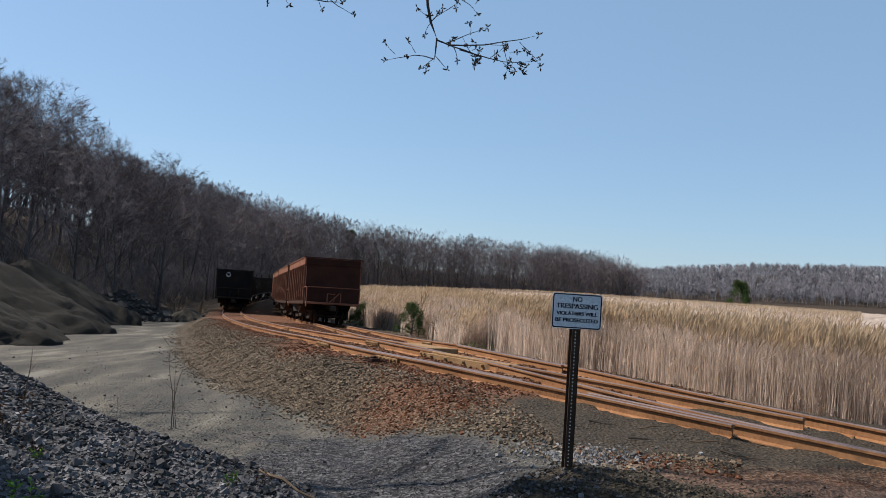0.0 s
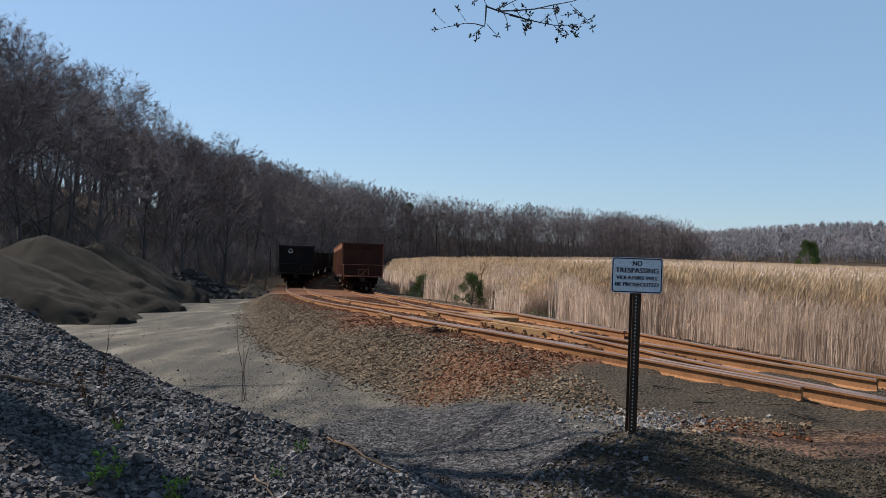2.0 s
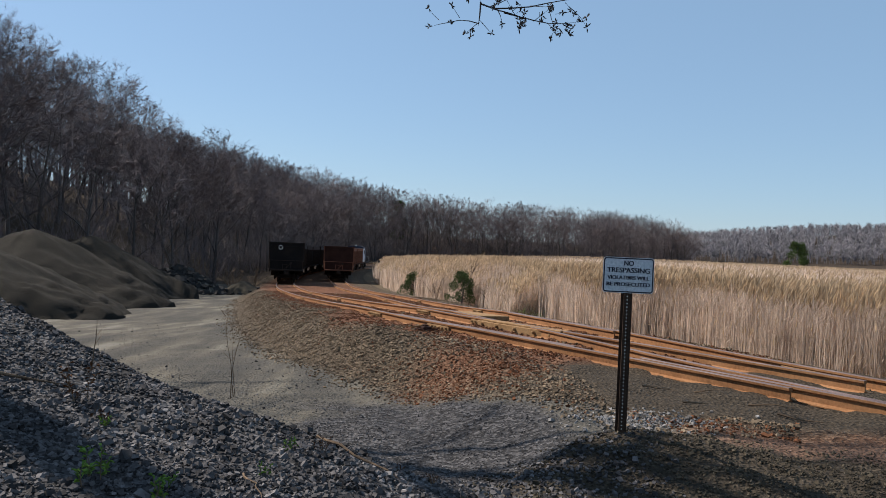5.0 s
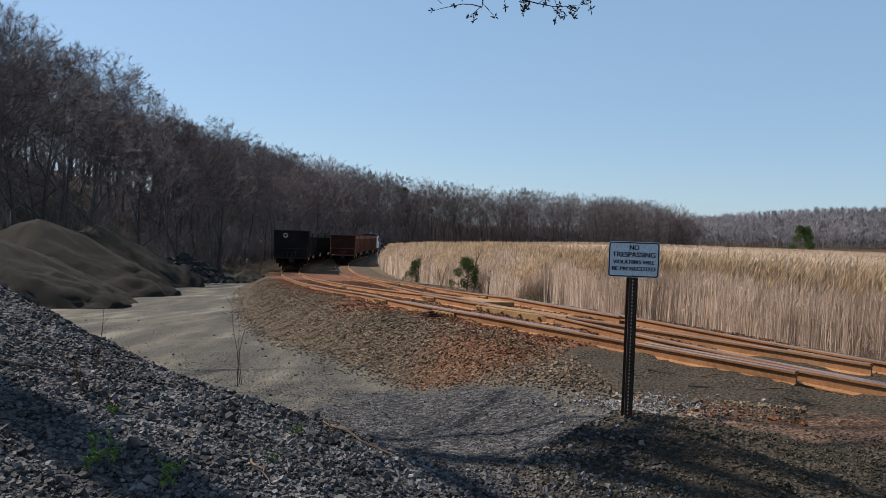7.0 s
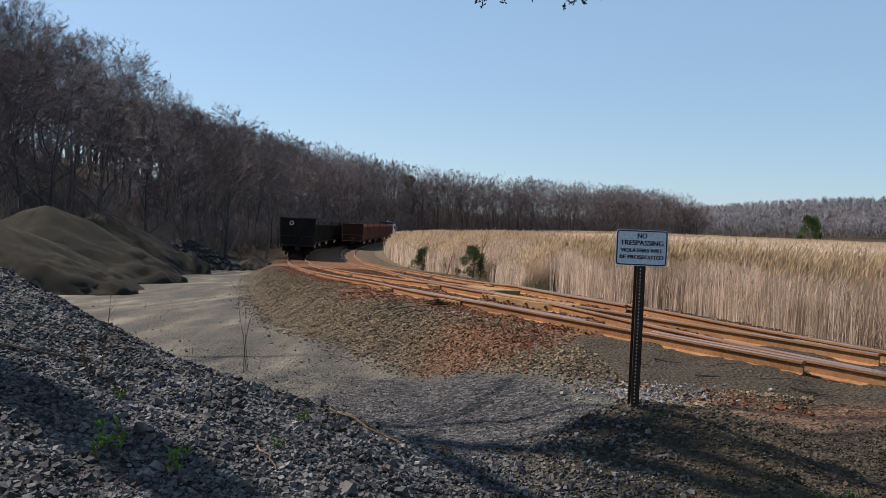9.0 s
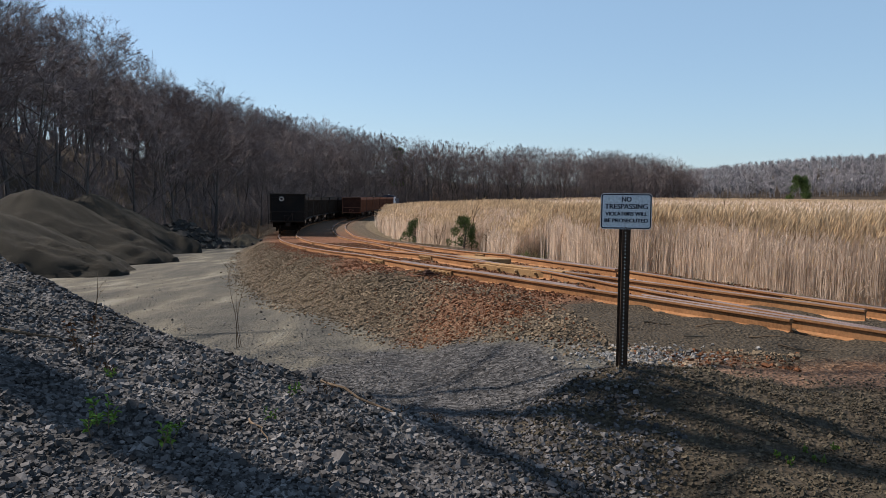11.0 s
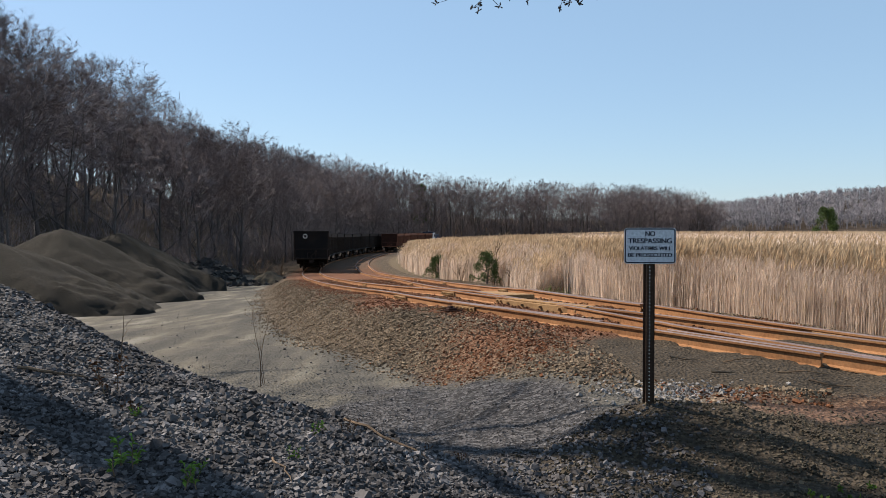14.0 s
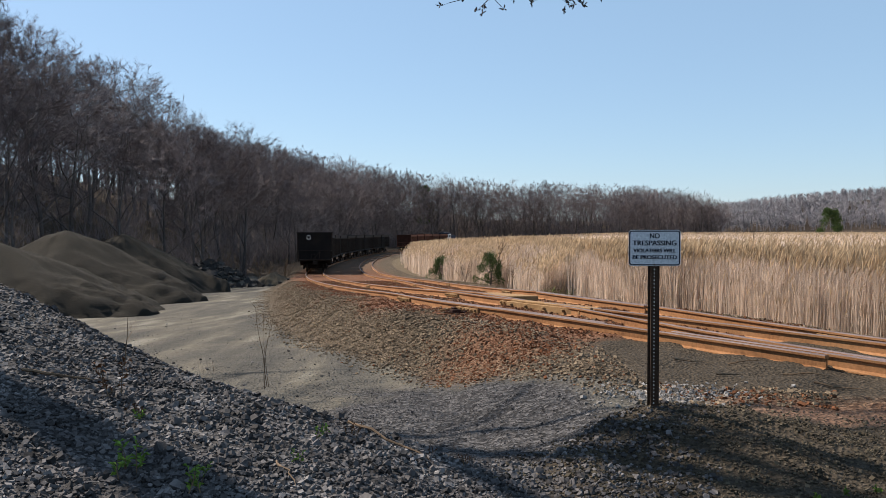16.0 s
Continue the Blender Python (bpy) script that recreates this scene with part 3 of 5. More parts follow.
def rounded(w, h, r, y, n=5):
    out = []
    for cx, cz, a0 in ((w / 2 - r, h / 2 - r, 0), (-w / 2 + r, h / 2 - r, 90), (-w / 2 + r, -h / 2 + r, 180), (w / 2 - r, -h / 2 + r, 270)):
        for k in range(n + 1):
            a = radians(a0 + 90 * k / n)
            out.append((cx + r * math.cos(a), y, cz + r * math.sin(a)))
    return out


def no_trespassing_sign():
    x, y = 1.452, 5.5
    t = tagged(new("warning_sign"), "white no-trespassing sign with dark lettering on a rusty perforated steel post", "sign")
    z0 = gz(x, y)
    top = 1.618
    t.matrix_basis = pose(x, y, z0, 0, 0, -6)
    H = top - z0
    # U-channel post with flanges and punched holes
    bm = bmesh.new()
    box(bm, -0.016, 0.016, -0.012, -0.008, -0.4, H - 0.02)
    for s in (-1, 1):
        box(bm, *sorted((s * 0.016, s * 0.022)), -0.012, 0.022, -0.4, H - 0.02)
        box(bm, *sorted((s * 0.022, s * 0.040)), 0.018, 0.022, -0.4, H - 0.02)
    post = part("post", bm, M["post_steel"], t, "brown steel channel post")
    for k in range(44):
        hb = bmesh.new()
        disc_into(hb, (0, -0.0125, 0.03 + k * 0.0254), (0, 1, 0), 0.0048, 0.002, 8)
        if 0.03 + k * 0.0254 < H - 0.27:
            part("punched_hole", hb, M["pale_mark"], post)
        else:
            hb.free()
    W, Hh = 0.356, 0.252
    c = H - Hh / 2
    bm = bmesh.new()
    f = [bm.verts.new(v) for v in rounded(W, Hh, 0.022, -0.0155)]
    b = [bm.verts.new(v) for v in rounded(W, Hh, 0.022, -0.0135)]
    bm.faces.new(f[::-1])
    bm.faces.new(b)
    for k in range(len(f)):
        bm.faces.new((f[k], f[(k + 1) % len(f)], b[(k + 1) % len(f)], b[k]))
    bmesh.ops.translate(bm, vec=(0, 0, c), verts=bm.verts)
    plate = part("plate", bm, M["sign_face"], t, "white painted aluminium plate")
    bm = bmesh.new()
    o = [bm.verts.new(v) for v in rounded(W - 0.008, Hh - 0.008, 0.019, -0.0162)]
    i = [bm.verts.new(v) for v in rounded(W - 0.024, Hh - 0.024, 0.013, -0.0162)]
    for k in range(len(o)):
        bm.faces.new((o[k], i[k], i[(k + 1) % len(i)], o[(k + 1) % len(o)]))
    bmesh.ops.translate(bm, vec=(0, 0, c), verts=bm.verts)
    part("border", bm, M["sign_ink"], plate, "dark border line")
    for words, size, dz in (("NO", 0.050, 0.083), ("TRESPASSING", 0.050, 0.033), ("VIOLATORS WILL", 0.0385, -0.019), ("BE PROSECUTED", 0.0385, -0.066)):
        ob = text_mesh("lettering", words, size, M["sign_ink"], plate, pose(0, -0.0165, c + dz, 90, 0, 0))
        wide = ob.dimensions.x
        goal = {"NO": 0.068, "TRESPASSING": 0.30, "VIOLATORS WILL": 0.292, "BE PROSECUTED": 0.303}[words]
        ob.matrix_basis = pose(0, -0.0165, c + dz, 90, 0, 0) @ Matrix.Diagonal((goal / max(wide, 0.01), 1, 1, 1))
    for dz in (-0.005, -0.104):
        hb = bmesh.new()
        disc_into(hb, (0, -0.018, c + dz + (0.012 if dz > 0 else -0.012)), (0, 1, 0), 0.006, 0.004, 10)
        part("bolt", hb, M["post_steel"], plate, "small bolt head")


no_trespassing_sign()


# ---- hopper cars ----
def make_wheelset(parent, y):
    bm = bmesh.new()
    tube_into(bm, [(-0.78, 0, 0), (0.78, 0, 0)], 0.075, 8)
    for s in (-1, 1):
        disc_into(bm, (s * 0.755, 0, 0), (1, 0, 0), 0.42, 0.09, 20)
        disc_into(bm, (s * 0.70, 0, 0), (1, 0, 0), 0.45, 0.03, 20)
        for k in range(4):
            a = k * math.pi / 2
            disc_into(bm, (s * 0.803, 0.2 * math.cos(a), 0.2 * math.sin(a)), (1, 0, 0), 0.035, 0.012, 6)
    ob = part("wheelset", bm, M["wheel_steel"], parent, "worn steel wheels on an axle")
    ob.matrix_basis = pose(0, y, 0.42)
    return ob


def side_frame(x, y):
    bm = bmesh.new()
    box(bm, x - 0.06, x + 0.06, y - 1.1, y + 1.1, 0.62, 0.74, 0.02)
    box(bm, x - 0.06, x + 0.06, y - 0.55, y + 0.55, 0.24, 0.34, 0.02)
    for s in (-1, 1):
        box(bm, x - 0.08, x + 0.08, y + s * 0.85 - 0.15, y + s * 0.85 + 0.15, 0.30, 0.64, 0.03)
        tube_into(bm, [(x, y + s * 0.85, 0.6), (x, y + s * 0.45, 0.29)], 0.055, 6)
        tube_into(bm, [(x, y + s * 0.16, 0.3), (x, y + s * 0.16, 0.66)], 0.05, 6)
    tube_into(bm, [(x, y - 0.07, 0.32), (x, y - 0.07, 0.64)], 0.06, 8)
    tube_into(bm, [(x, y + 0.07, 0.32), (x, y + 0.07, 0.64)], 0.06, 8)
    return bm


def hopper_car(body, rim, label, group):
    L, W, Z0, Z1 = 9.7, 3.0, 1.22, 3.68
    hl, hw = L / 2, W / 2
    car = tagged(new("hopper_car"), label, "hopper car", group)
    t = 0.05
    # side walls stand between the end sheets
    for s in (-1, 1):
        side = part("side_wall", boxes((*sorted((s * hw, s * (hw - t))), -hl + t, hl - t, Z0, Z1 - 0.42)), body, car)
        for k in range(9):
            y = -hl + 0.35 + k * (L - 0.7) / 8
            part("rib", boxes((*sorted((s * hw, s * (hw + 0.11))), y - 0.05, y + 0.05, Z0 + 0.04, Z1 - 0.43), bevel=0.012), rim, side)
        part("top_band", boxes((*sorted((s * (hw - t), s * (hw + 0.10))), -hl + t, hl - t, Z1 - 0.42, Z1 - 0.06), (*sorted((s * (hw - t - 0.03), s * (hw + 0.14))), -hl - 0.02, hl + 0.02, Z1 - 0.06, Z1), bevel=0.012), rim, car, "rusty top band in a lighter, sunlit tone")
        part("side_sill", boxes((*sorted((s * (hw - 0.12), s * (hw + 0.06))), -hl + t, hl - t, Z0 - 0.16, Z0 - 0.005), bevel=0.015), body, car)
    for e in (-1, 1):
        end = part("end_sheet", boxes((-hw, hw, *sorted((e * hl, e * (hl - t))), Z0, Z1 - 0.06), bevel=0.008), body, car)
        part("end_rim", boxes((-hw - 0.04, hw + 0.04, *sorted((e * (hl + 0.06), e * (hl - 0.02))), Z1 - 0.40, Z1 - 0.36), (-hw - 0.14, hw + 0.14, *sorted((e * (hl + 0.075), e * (hl + 0.025))), Z1 - 0.055, Z1 - 0.002), bevel=0.01), body, end)
        part("end_sill", boxes((-hw + 0.02, hw - 0.02, *sorted((e * (hl + 0.42), e * (hl - 0.25))), Z0 - 0.14, Z0 - 0.02), bevel=0.015), rim, car, "rusty end platform edge")
        y = e * (hl + 0.40)
        part("handrail", bar([(-hw - 0.04, e * (hl - 0.4), 1.95), (-hw - 0.06, e * (hl + 0.1), 2.0), (-hw + 0.04, y, 2.02), (hw - 0.04, y, 2.02), (hw + 0.06, e * (hl + 0.1), 2.0), (hw + 0.04, e * (hl - 0.4), 1.95)], [(-hw + 0.04, y, 2.02), (-hw + 0.04, y, Z0 - 0.3)], [(hw - 0.04, y, 2.02), (hw - 0.04, y, Z0 - 0.3)], [(-hw - 0.04, e * (hl - 0.4), 1.95), (-hw - 0.02, e * (hl - 0.4), Z0)], r=0.03), rim, car, "thin bent handrail")
        part("ladder", bar([(-0.32, y - e * 0.03, Z0), (-0.32, y - e * 0.03, 1.68)], [(0.06, y - e * 0.03, Z0), (0.06, y - e * 0.03, 1.5)], [(-0.32, y - e * 0.03, 1.68), (0.1, y - e * 0.03, 1.66)], r=0.028), rim, car)
        part("brake_lever", bar([(-0.2, y - e * 0.05, 1.18), (0.25, y - e * 0.05, 1.62), (0.42, y - e * 0.02, 1.86)], [(0.42, y, 1.9), (0.42, y, 1.1)], r=0.03), rim, car)
        hb = bmesh.new()
        disc_into(hb, (0.42, y + e * 0.03, 1.82), (0, 1, 0), 0.11, 0.03, 12)
        part("brake_wheel", hb, M["dark_steel"], car)
        cp = part("coupler", boxes((-0.09, 0.09, *sorted((e * (hl - 0.2), e * (hl + 0.55))), 0.78, 0.98), (-0.16, 0.16, *sorted((e * (hl + 0.48), e * (hl + 0.74))), 0.72, 1.02), bevel=0.03), M["dark_steel"], car, "dark cast knuckle coupler")
        part("air_hose", bar([(0.25, e * (hl + 0.42), 0.98), (0.26, e * (hl + 0.5), 0.7), (0.15, e * (hl + 0.6), 0.45)], r=0.025), M["dark_steel"], cp)
        # sloping hopper floor
        bm = bmesh.new()
        a, b = e * (hl - 0.1), e * 1.5
        vs = [bm.verts.new(v) for v in ((-hw + 0.06, a, 2.05), (hw - 0.06, a, 2.05), (hw - 0.06, b, 0.62), (-hw + 0.06, b, 0.62), (-hw + 0.06, a, 1.97), (hw - 0.06, a, 1.97), (hw - 0.06, b, 0.54), (-hw + 0.06, b, 0.54))]
        for q in ((0, 1, 2, 3), (7, 6, 5, 4), (0, 4, 5, 1), (1, 5, 6, 2), (2, 6, 7, 3), (3, 7, 4, 0)):
            bm.faces.new([vs[i] for i in q])
        bmesh.ops.recalc_face_normals(bm, faces=bm.faces)
        part("slope_sheet", bm, M["dark_steel"], car)
        ty = e * (hl - 1.75)
        truck = part("truck_bolster", boxes((-1.05, 1.05, ty - 0.16, ty + 0.16, 0.5, 0.78), (-0.3, 0.3, ty - 0.3, ty + 0.3, 0.78, 1.08), bevel=0.02), M["dark_steel"], car)
        for s in (-1, 1):
            part("side_frame", side_frame(s * 1.02, ty), M["dark_steel"], truck)
        for dy in (-0.84, 0.84):
            make_wheelset(car, ty + dy)
    part("centre_sill", boxes((-0.2, 0.2, -hl + 0.02, hl - 0.02, 0.84, 1.07)), M["dark_steel"], car)
    for s in (-1, 1):
        part("hopper_gate", boxes((*sorted((s * 0.3, s * 1.2)), -0.75, 0.75, 0.32, 0.5), bevel=0.03), M["dark_steel"], car)
        bm = bmesh.new()
        vs = [bm.verts.new(v) for v in ((s * (hw - 0.06), -1.5, Z0), (s * (hw - 0.06), 1.5, Z0), (s * 1.2, 0.75, 0.5), (s * 1.2, -0.75, 0.5), (s * 0.25, -0.75, 0.5), (s * 0.25, 0.75, 0.5), (s * 0.25, 1.5, Z0), (s * 0.25, -1.5, Z0))]
        for q in ((0, 1, 2, 3), (4, 5, 6, 7), (0, 3, 4, 7), (1, 6, 5, 2)):
            bm.faces.new([vs[i] for i in q])
        bmesh.ops.recalc_face_normals(bm, faces=bm.faces)
        part("hopper_bay", bm, M["dark_steel"], car)
    return car


CAR_PITCH = 10.9


def seat(route, s, half=3.1):
    """The pose of a car whose middle is at s along a track."""
    a, b = route.at(s - half), route.at(s + half)
    d = (b - a).normalized()
    r = Vector((d.y, -d.x, 0)).normalized()
    m = Matrix((r, d, r.cross(d))).transposed().to_4x4()
    m.translation = (a + b) / 2
    return m


def build_cars():
    moving = []
    first = hopper_car(M["rust_body"], M["rust_sunlit"], "rust-brown ribbed steel hopper car rolling away down the track", "train of hopper cars")
    moving.append(first)
    for k in range(4):
        moving.append(copy_thing(first, Matrix.Identity(4)))
    dark = hopper_car(M["dark_body"], M["dark_steel"], "black sooty steel hopper car standing on the siding", "standing string of hopper cars")
    s0 = L_ROUTE.length_at_y(71.5) + 5.2
    dark.matrix_basis = seat(L_ROUTE, s0)
    for k in range(1, 9):
        copy_thing(dark, seat(L_ROUTE, s0 + k * CAR_PITCH))
    bm = bmesh.new()
    n = 20
    for r0, r1 in ((0.13, 0.21),):
        a = [bm.verts.new((r0 * math.cos(k * 2 * math.pi / n), 0, r0 * math.sin(k * 2 * math.pi / n))) for k in range(n)]
        b = [bm.verts.new((r1 * math.cos(k * 2 * math.pi / n), 0, r1 * math.sin(k * 2 * math.pi / n))) for k in range(n)]
        for k in range(n):
            bm.faces.new((a[k], a[(k + 1) % n], b[(k + 1) % n], b[k]))
    ring = part("ring_mark", bm, M["pale_mark"], dark, "small pale painted ring")
    ring.matrix_basis = pose(-0.55, -4.856, 3.2)
    return moving


def locomotive():
    t = tagged(new("locomotive"), "dark blue diesel switching locomotive with a pale cab pulling the cars", "locomotive")
    part("frame", boxes((-1.4, 1.4, -5.6, 5.6, 1.0, 1.32), bevel=0.03), M["dark_steel"], t)
    part("hood", boxes((-0.95, 0.95, -2.4, 5.3, 1.32, 3.35), bevel=0.09), M["cab_blue"], t)
    part("rear_hood", boxes((-0.95, 0.95, -5.4, -4.85, 1.32, 2.6), bevel=0.08), M["cab_blue"], t)
    cab = part("cab", boxes((-1.5, 1.5, -4.84, -2.42, 1.34, 3.75), bevel=0.05), M["cab_white"], t, "pale grey painted cab")
    bm = bmesh.new()
    n = 10
    rows = [[bm.verts.new((1.6 * math.cos(math.pi * k / n), y, 3.72 + 0.42 * math.sin(math.pi * k / n))) for k in range(n + 1)] for y in (-5.0, -2.3)]
    for k in range(n):
        bm.faces.new((rows[0][k], rows[0][k + 1], rows[1][k + 1], rows[1][k]))
    for r in rows:
        bm.faces.new(r)
    bmesh.ops.recalc_face_normals(bm, faces=bm.faces)
    part("cab_roof", bm, M["cab_blue"], t, "dark curved cab roof")
    for x in (-0.85, 0.85):
        part("rear_window", boxes((x - 0.42, x + 0.42, -4.853, -4.845, 2.75, 3.4)), M["glass"], cab)
    for s in (-1, 1):
        part("side_window", boxes((*sorted((s * 1.502, s * 1.512)), -4.3, -2.9, 2.7, 3.4)), M["glass"], cab)
        part("walkway_rail", bar([(s * 1.36, -2.2, 1.3), (s * 1.36, -2.2, 2.2), (s * 1.36, 5.4, 2.2), (s * 1.36, 5.4, 1.3)], r=0.025), M["cab_white"], t)
    part("exhaust_stack", bar([(0, 1.5, 3.3), (0, 1.5, 3.75)], r=0.15, n=10), M["dark_steel"], t)
    part("roof_horn", boxes((-0.15, 0.15, -4.4, -3.9, 4.1, 4.3), bevel=0.03), M["cab_white"], t)
    part("fuel_tank", boxes((-1.1, 1.1, -1.3, 1.3, 0.45, 0.98), bevel=0.08), M["dark_steel"], t)
    for e in (-1, 1):
        tr = part("truck_bolster", boxes((-1.05, 1.05, e * 3.5 - 0.2, e * 3.5 + 0.2, 0.5, 0.98)), M["dark_steel"], t)
        for s in (-1, 1):
            part("side_frame", side_frame(s * 1.02, e * 3.5), M["dark_steel"], tr)
        for dy in (-0.95, 0.95):
            make_wheelset(t, e * 3.5 + dy)
        part("coupler", boxes((-0.1, 0.1, *sorted((e * 5.6, e * 6.05)), 0.76, 1.0), bevel=0.02), M["dark_steel"], t)
    return t


TRAIN = build_cars()
LOCO = locomotive()
REAR_START = R_ROUTE.length_at_y(43.6)
SPEED = 8.0


def run(t):
    return SPEED * t


def motions():
    for k, car in enumerate(TRAIN):
        base = REAR_START + 4.85 + 0.4 + k * CAR_PITCH
        walk(car, [(t, seat(R_ROUTE, base + run(t))) for t in np.arange(0, 16.01, 0.5)])
    base = REAR_START + 5 * CAR_PITCH + 6.1
    walk(LOCO, [(t, seat(R_ROUTE, base + run(t))) for t in np.arange(0, 16.01, 0.5)])
    # wheels roll without slipping
    for thing in TRAIN + [LOCO]:
        for w in [c for c in thing.children if c.name.startswith("wheelset")]:
            y = w.location.y
            walk(w, [(f / 30.0, pose(0, y, 0.42, -math.degrees(run(f / 30.0) / 0.42), 0, 0)) for f in range(0, 481, 2)])


# ---- bare trees ----
class Sticks:
    """Collects tapered sticks into one mesh."""

    def __init__(self):
        self.v, self.f = [], []

    def add(self, pts, radii, n=3):
        base = len(self.v)
        for i, p in enumerate(pts):
            a, b = pts[max(i - 1, 0)], pts[min(i + 1, len(pts) - 1)]
            d = (b - a).normalized()
            e1 = d.orthogonal().normalized()
            e2 = d.cross(e1)
            if i == len(pts) - 1:
                self.v.append(p)
                break
            for k in range(n):
                c = 2 * math.pi * k / n
                self.v.append(p + (e1 * math.cos(c) + e2 * math.sin(c)) * radii[i])
        m = len(pts) - 1
        for i in range(m - 1):
            for k in range(n):
                a, b = base + i * n + k, base + i * n + (k + 1) % n
                self.f.append((a, b, b + n, a + n))
        tip = base + m * n
        for k in range(n):
            self.f.append((base + (m - 1) * n + k, base + (m - 1) * n + (k + 1) % n, tip))


    def blade(self, p, q, w):
        """A hair-thin twig: one sliver from a foot of width w to its tip."""
        side = (q - p).orthogonal().normalized() * (w / 2)
        n = len(self.v)
        self.v += [p - side, p + side, q]
        self.f.append((n, n + 1, n + 2))


def wander(rng, p, d, length, steps, bend, up):
    pts = [p.copy()]
    for _ in range(steps):
        d = (d + Vector((rng.gauss(0, bend), rng.gauss(0, bend), rng.gauss(0, bend) + up))).normalized()
        p = p + d * (length / steps)
        pts.append(p.copy())
    return pts


def tree_meshes(seed, height, limbs=11, sub=6, twigs=15, spread=0.34, lean=0.04, first=0.32, twig_r=0.0115, bend=0.07):
    rng = random.Random(seed)
    trunk, crown = Sticks(), Sticks()
    r0 = height * 0.0125
    pts = wander(rng, Vector((0, 0, -0.6)), Vector((rng.gauss(0, lean), rng.gauss(0, lean), 1)), height * 0.78, 9, bend, 0.04)
    radii = [r0 * (1.25 if i == 0 else 1 - 0.9 * i / 9) for i in range(10)]
    trunk.add(pts, radii, 6)
    for i in range(limbs):
        u = first + (0.97 - first) * (i + rng.random()) / limbs
        k = min(int(u * 9), 8)
        p = pts[k].lerp(pts[k + 1], u * 9 - k)
        a = rng.uniform(0, 2 * math.pi)
        reach = height * spread * math.sqrt(max(0.12, 1.08 - ((u - 0.5) / 0.56) ** 2)) * rng.uniform(0.75, 1.1)
        d = Vector((math.cos(a), math.sin(a), rng.uniform(0.45, 1.1))).normalized()
        lp = wander(rng, p, d, reach, 5, 0.18, 0.015)
        lr = max(radii[k] * 0.45, 0.03)
        trunk.add(lp, [lr * (1 - 0.85 * j / 5) for j in range(6)], 4)
        for j in range(sub):
            v = rng.uniform(0.25, 1.0)
            m = min(int(v * 5), 4)
            q = lp[m].lerp(lp[m + 1], v * 5 - m)
            dd = (d + Vector((rng.gauss(0, 0.75), rng.gauss(0, 0.75), rng.gauss(0.1, 0.5)))).normalized()
            sp = wander(rng, q, dd, reach * rng.uniform(0.3, 0.55), 3, 0.24, 0.0)
            crown.add(sp, [lr * 0.32, lr * 0.24, lr * 0.15, 0], 3)
            for w in range(twigs):
                vv = rng.uniform(0.1, 1.0)
                mm = min(int(vv * 3), 2)
                qq = sp[mm].lerp(sp[mm + 1], vv * 3 - mm)
                dw = (dd * 0.6 + Vector((rng.gauss(0, 0.8), rng.gauss(0, 0.8), rng.gauss(0.1, 0.65)))).normalized()
                crown.add([qq, qq + dw * rng.uniform(0.3, 0.85) * height / 16], [twig_r, 0], 3)
    return trunk, crown


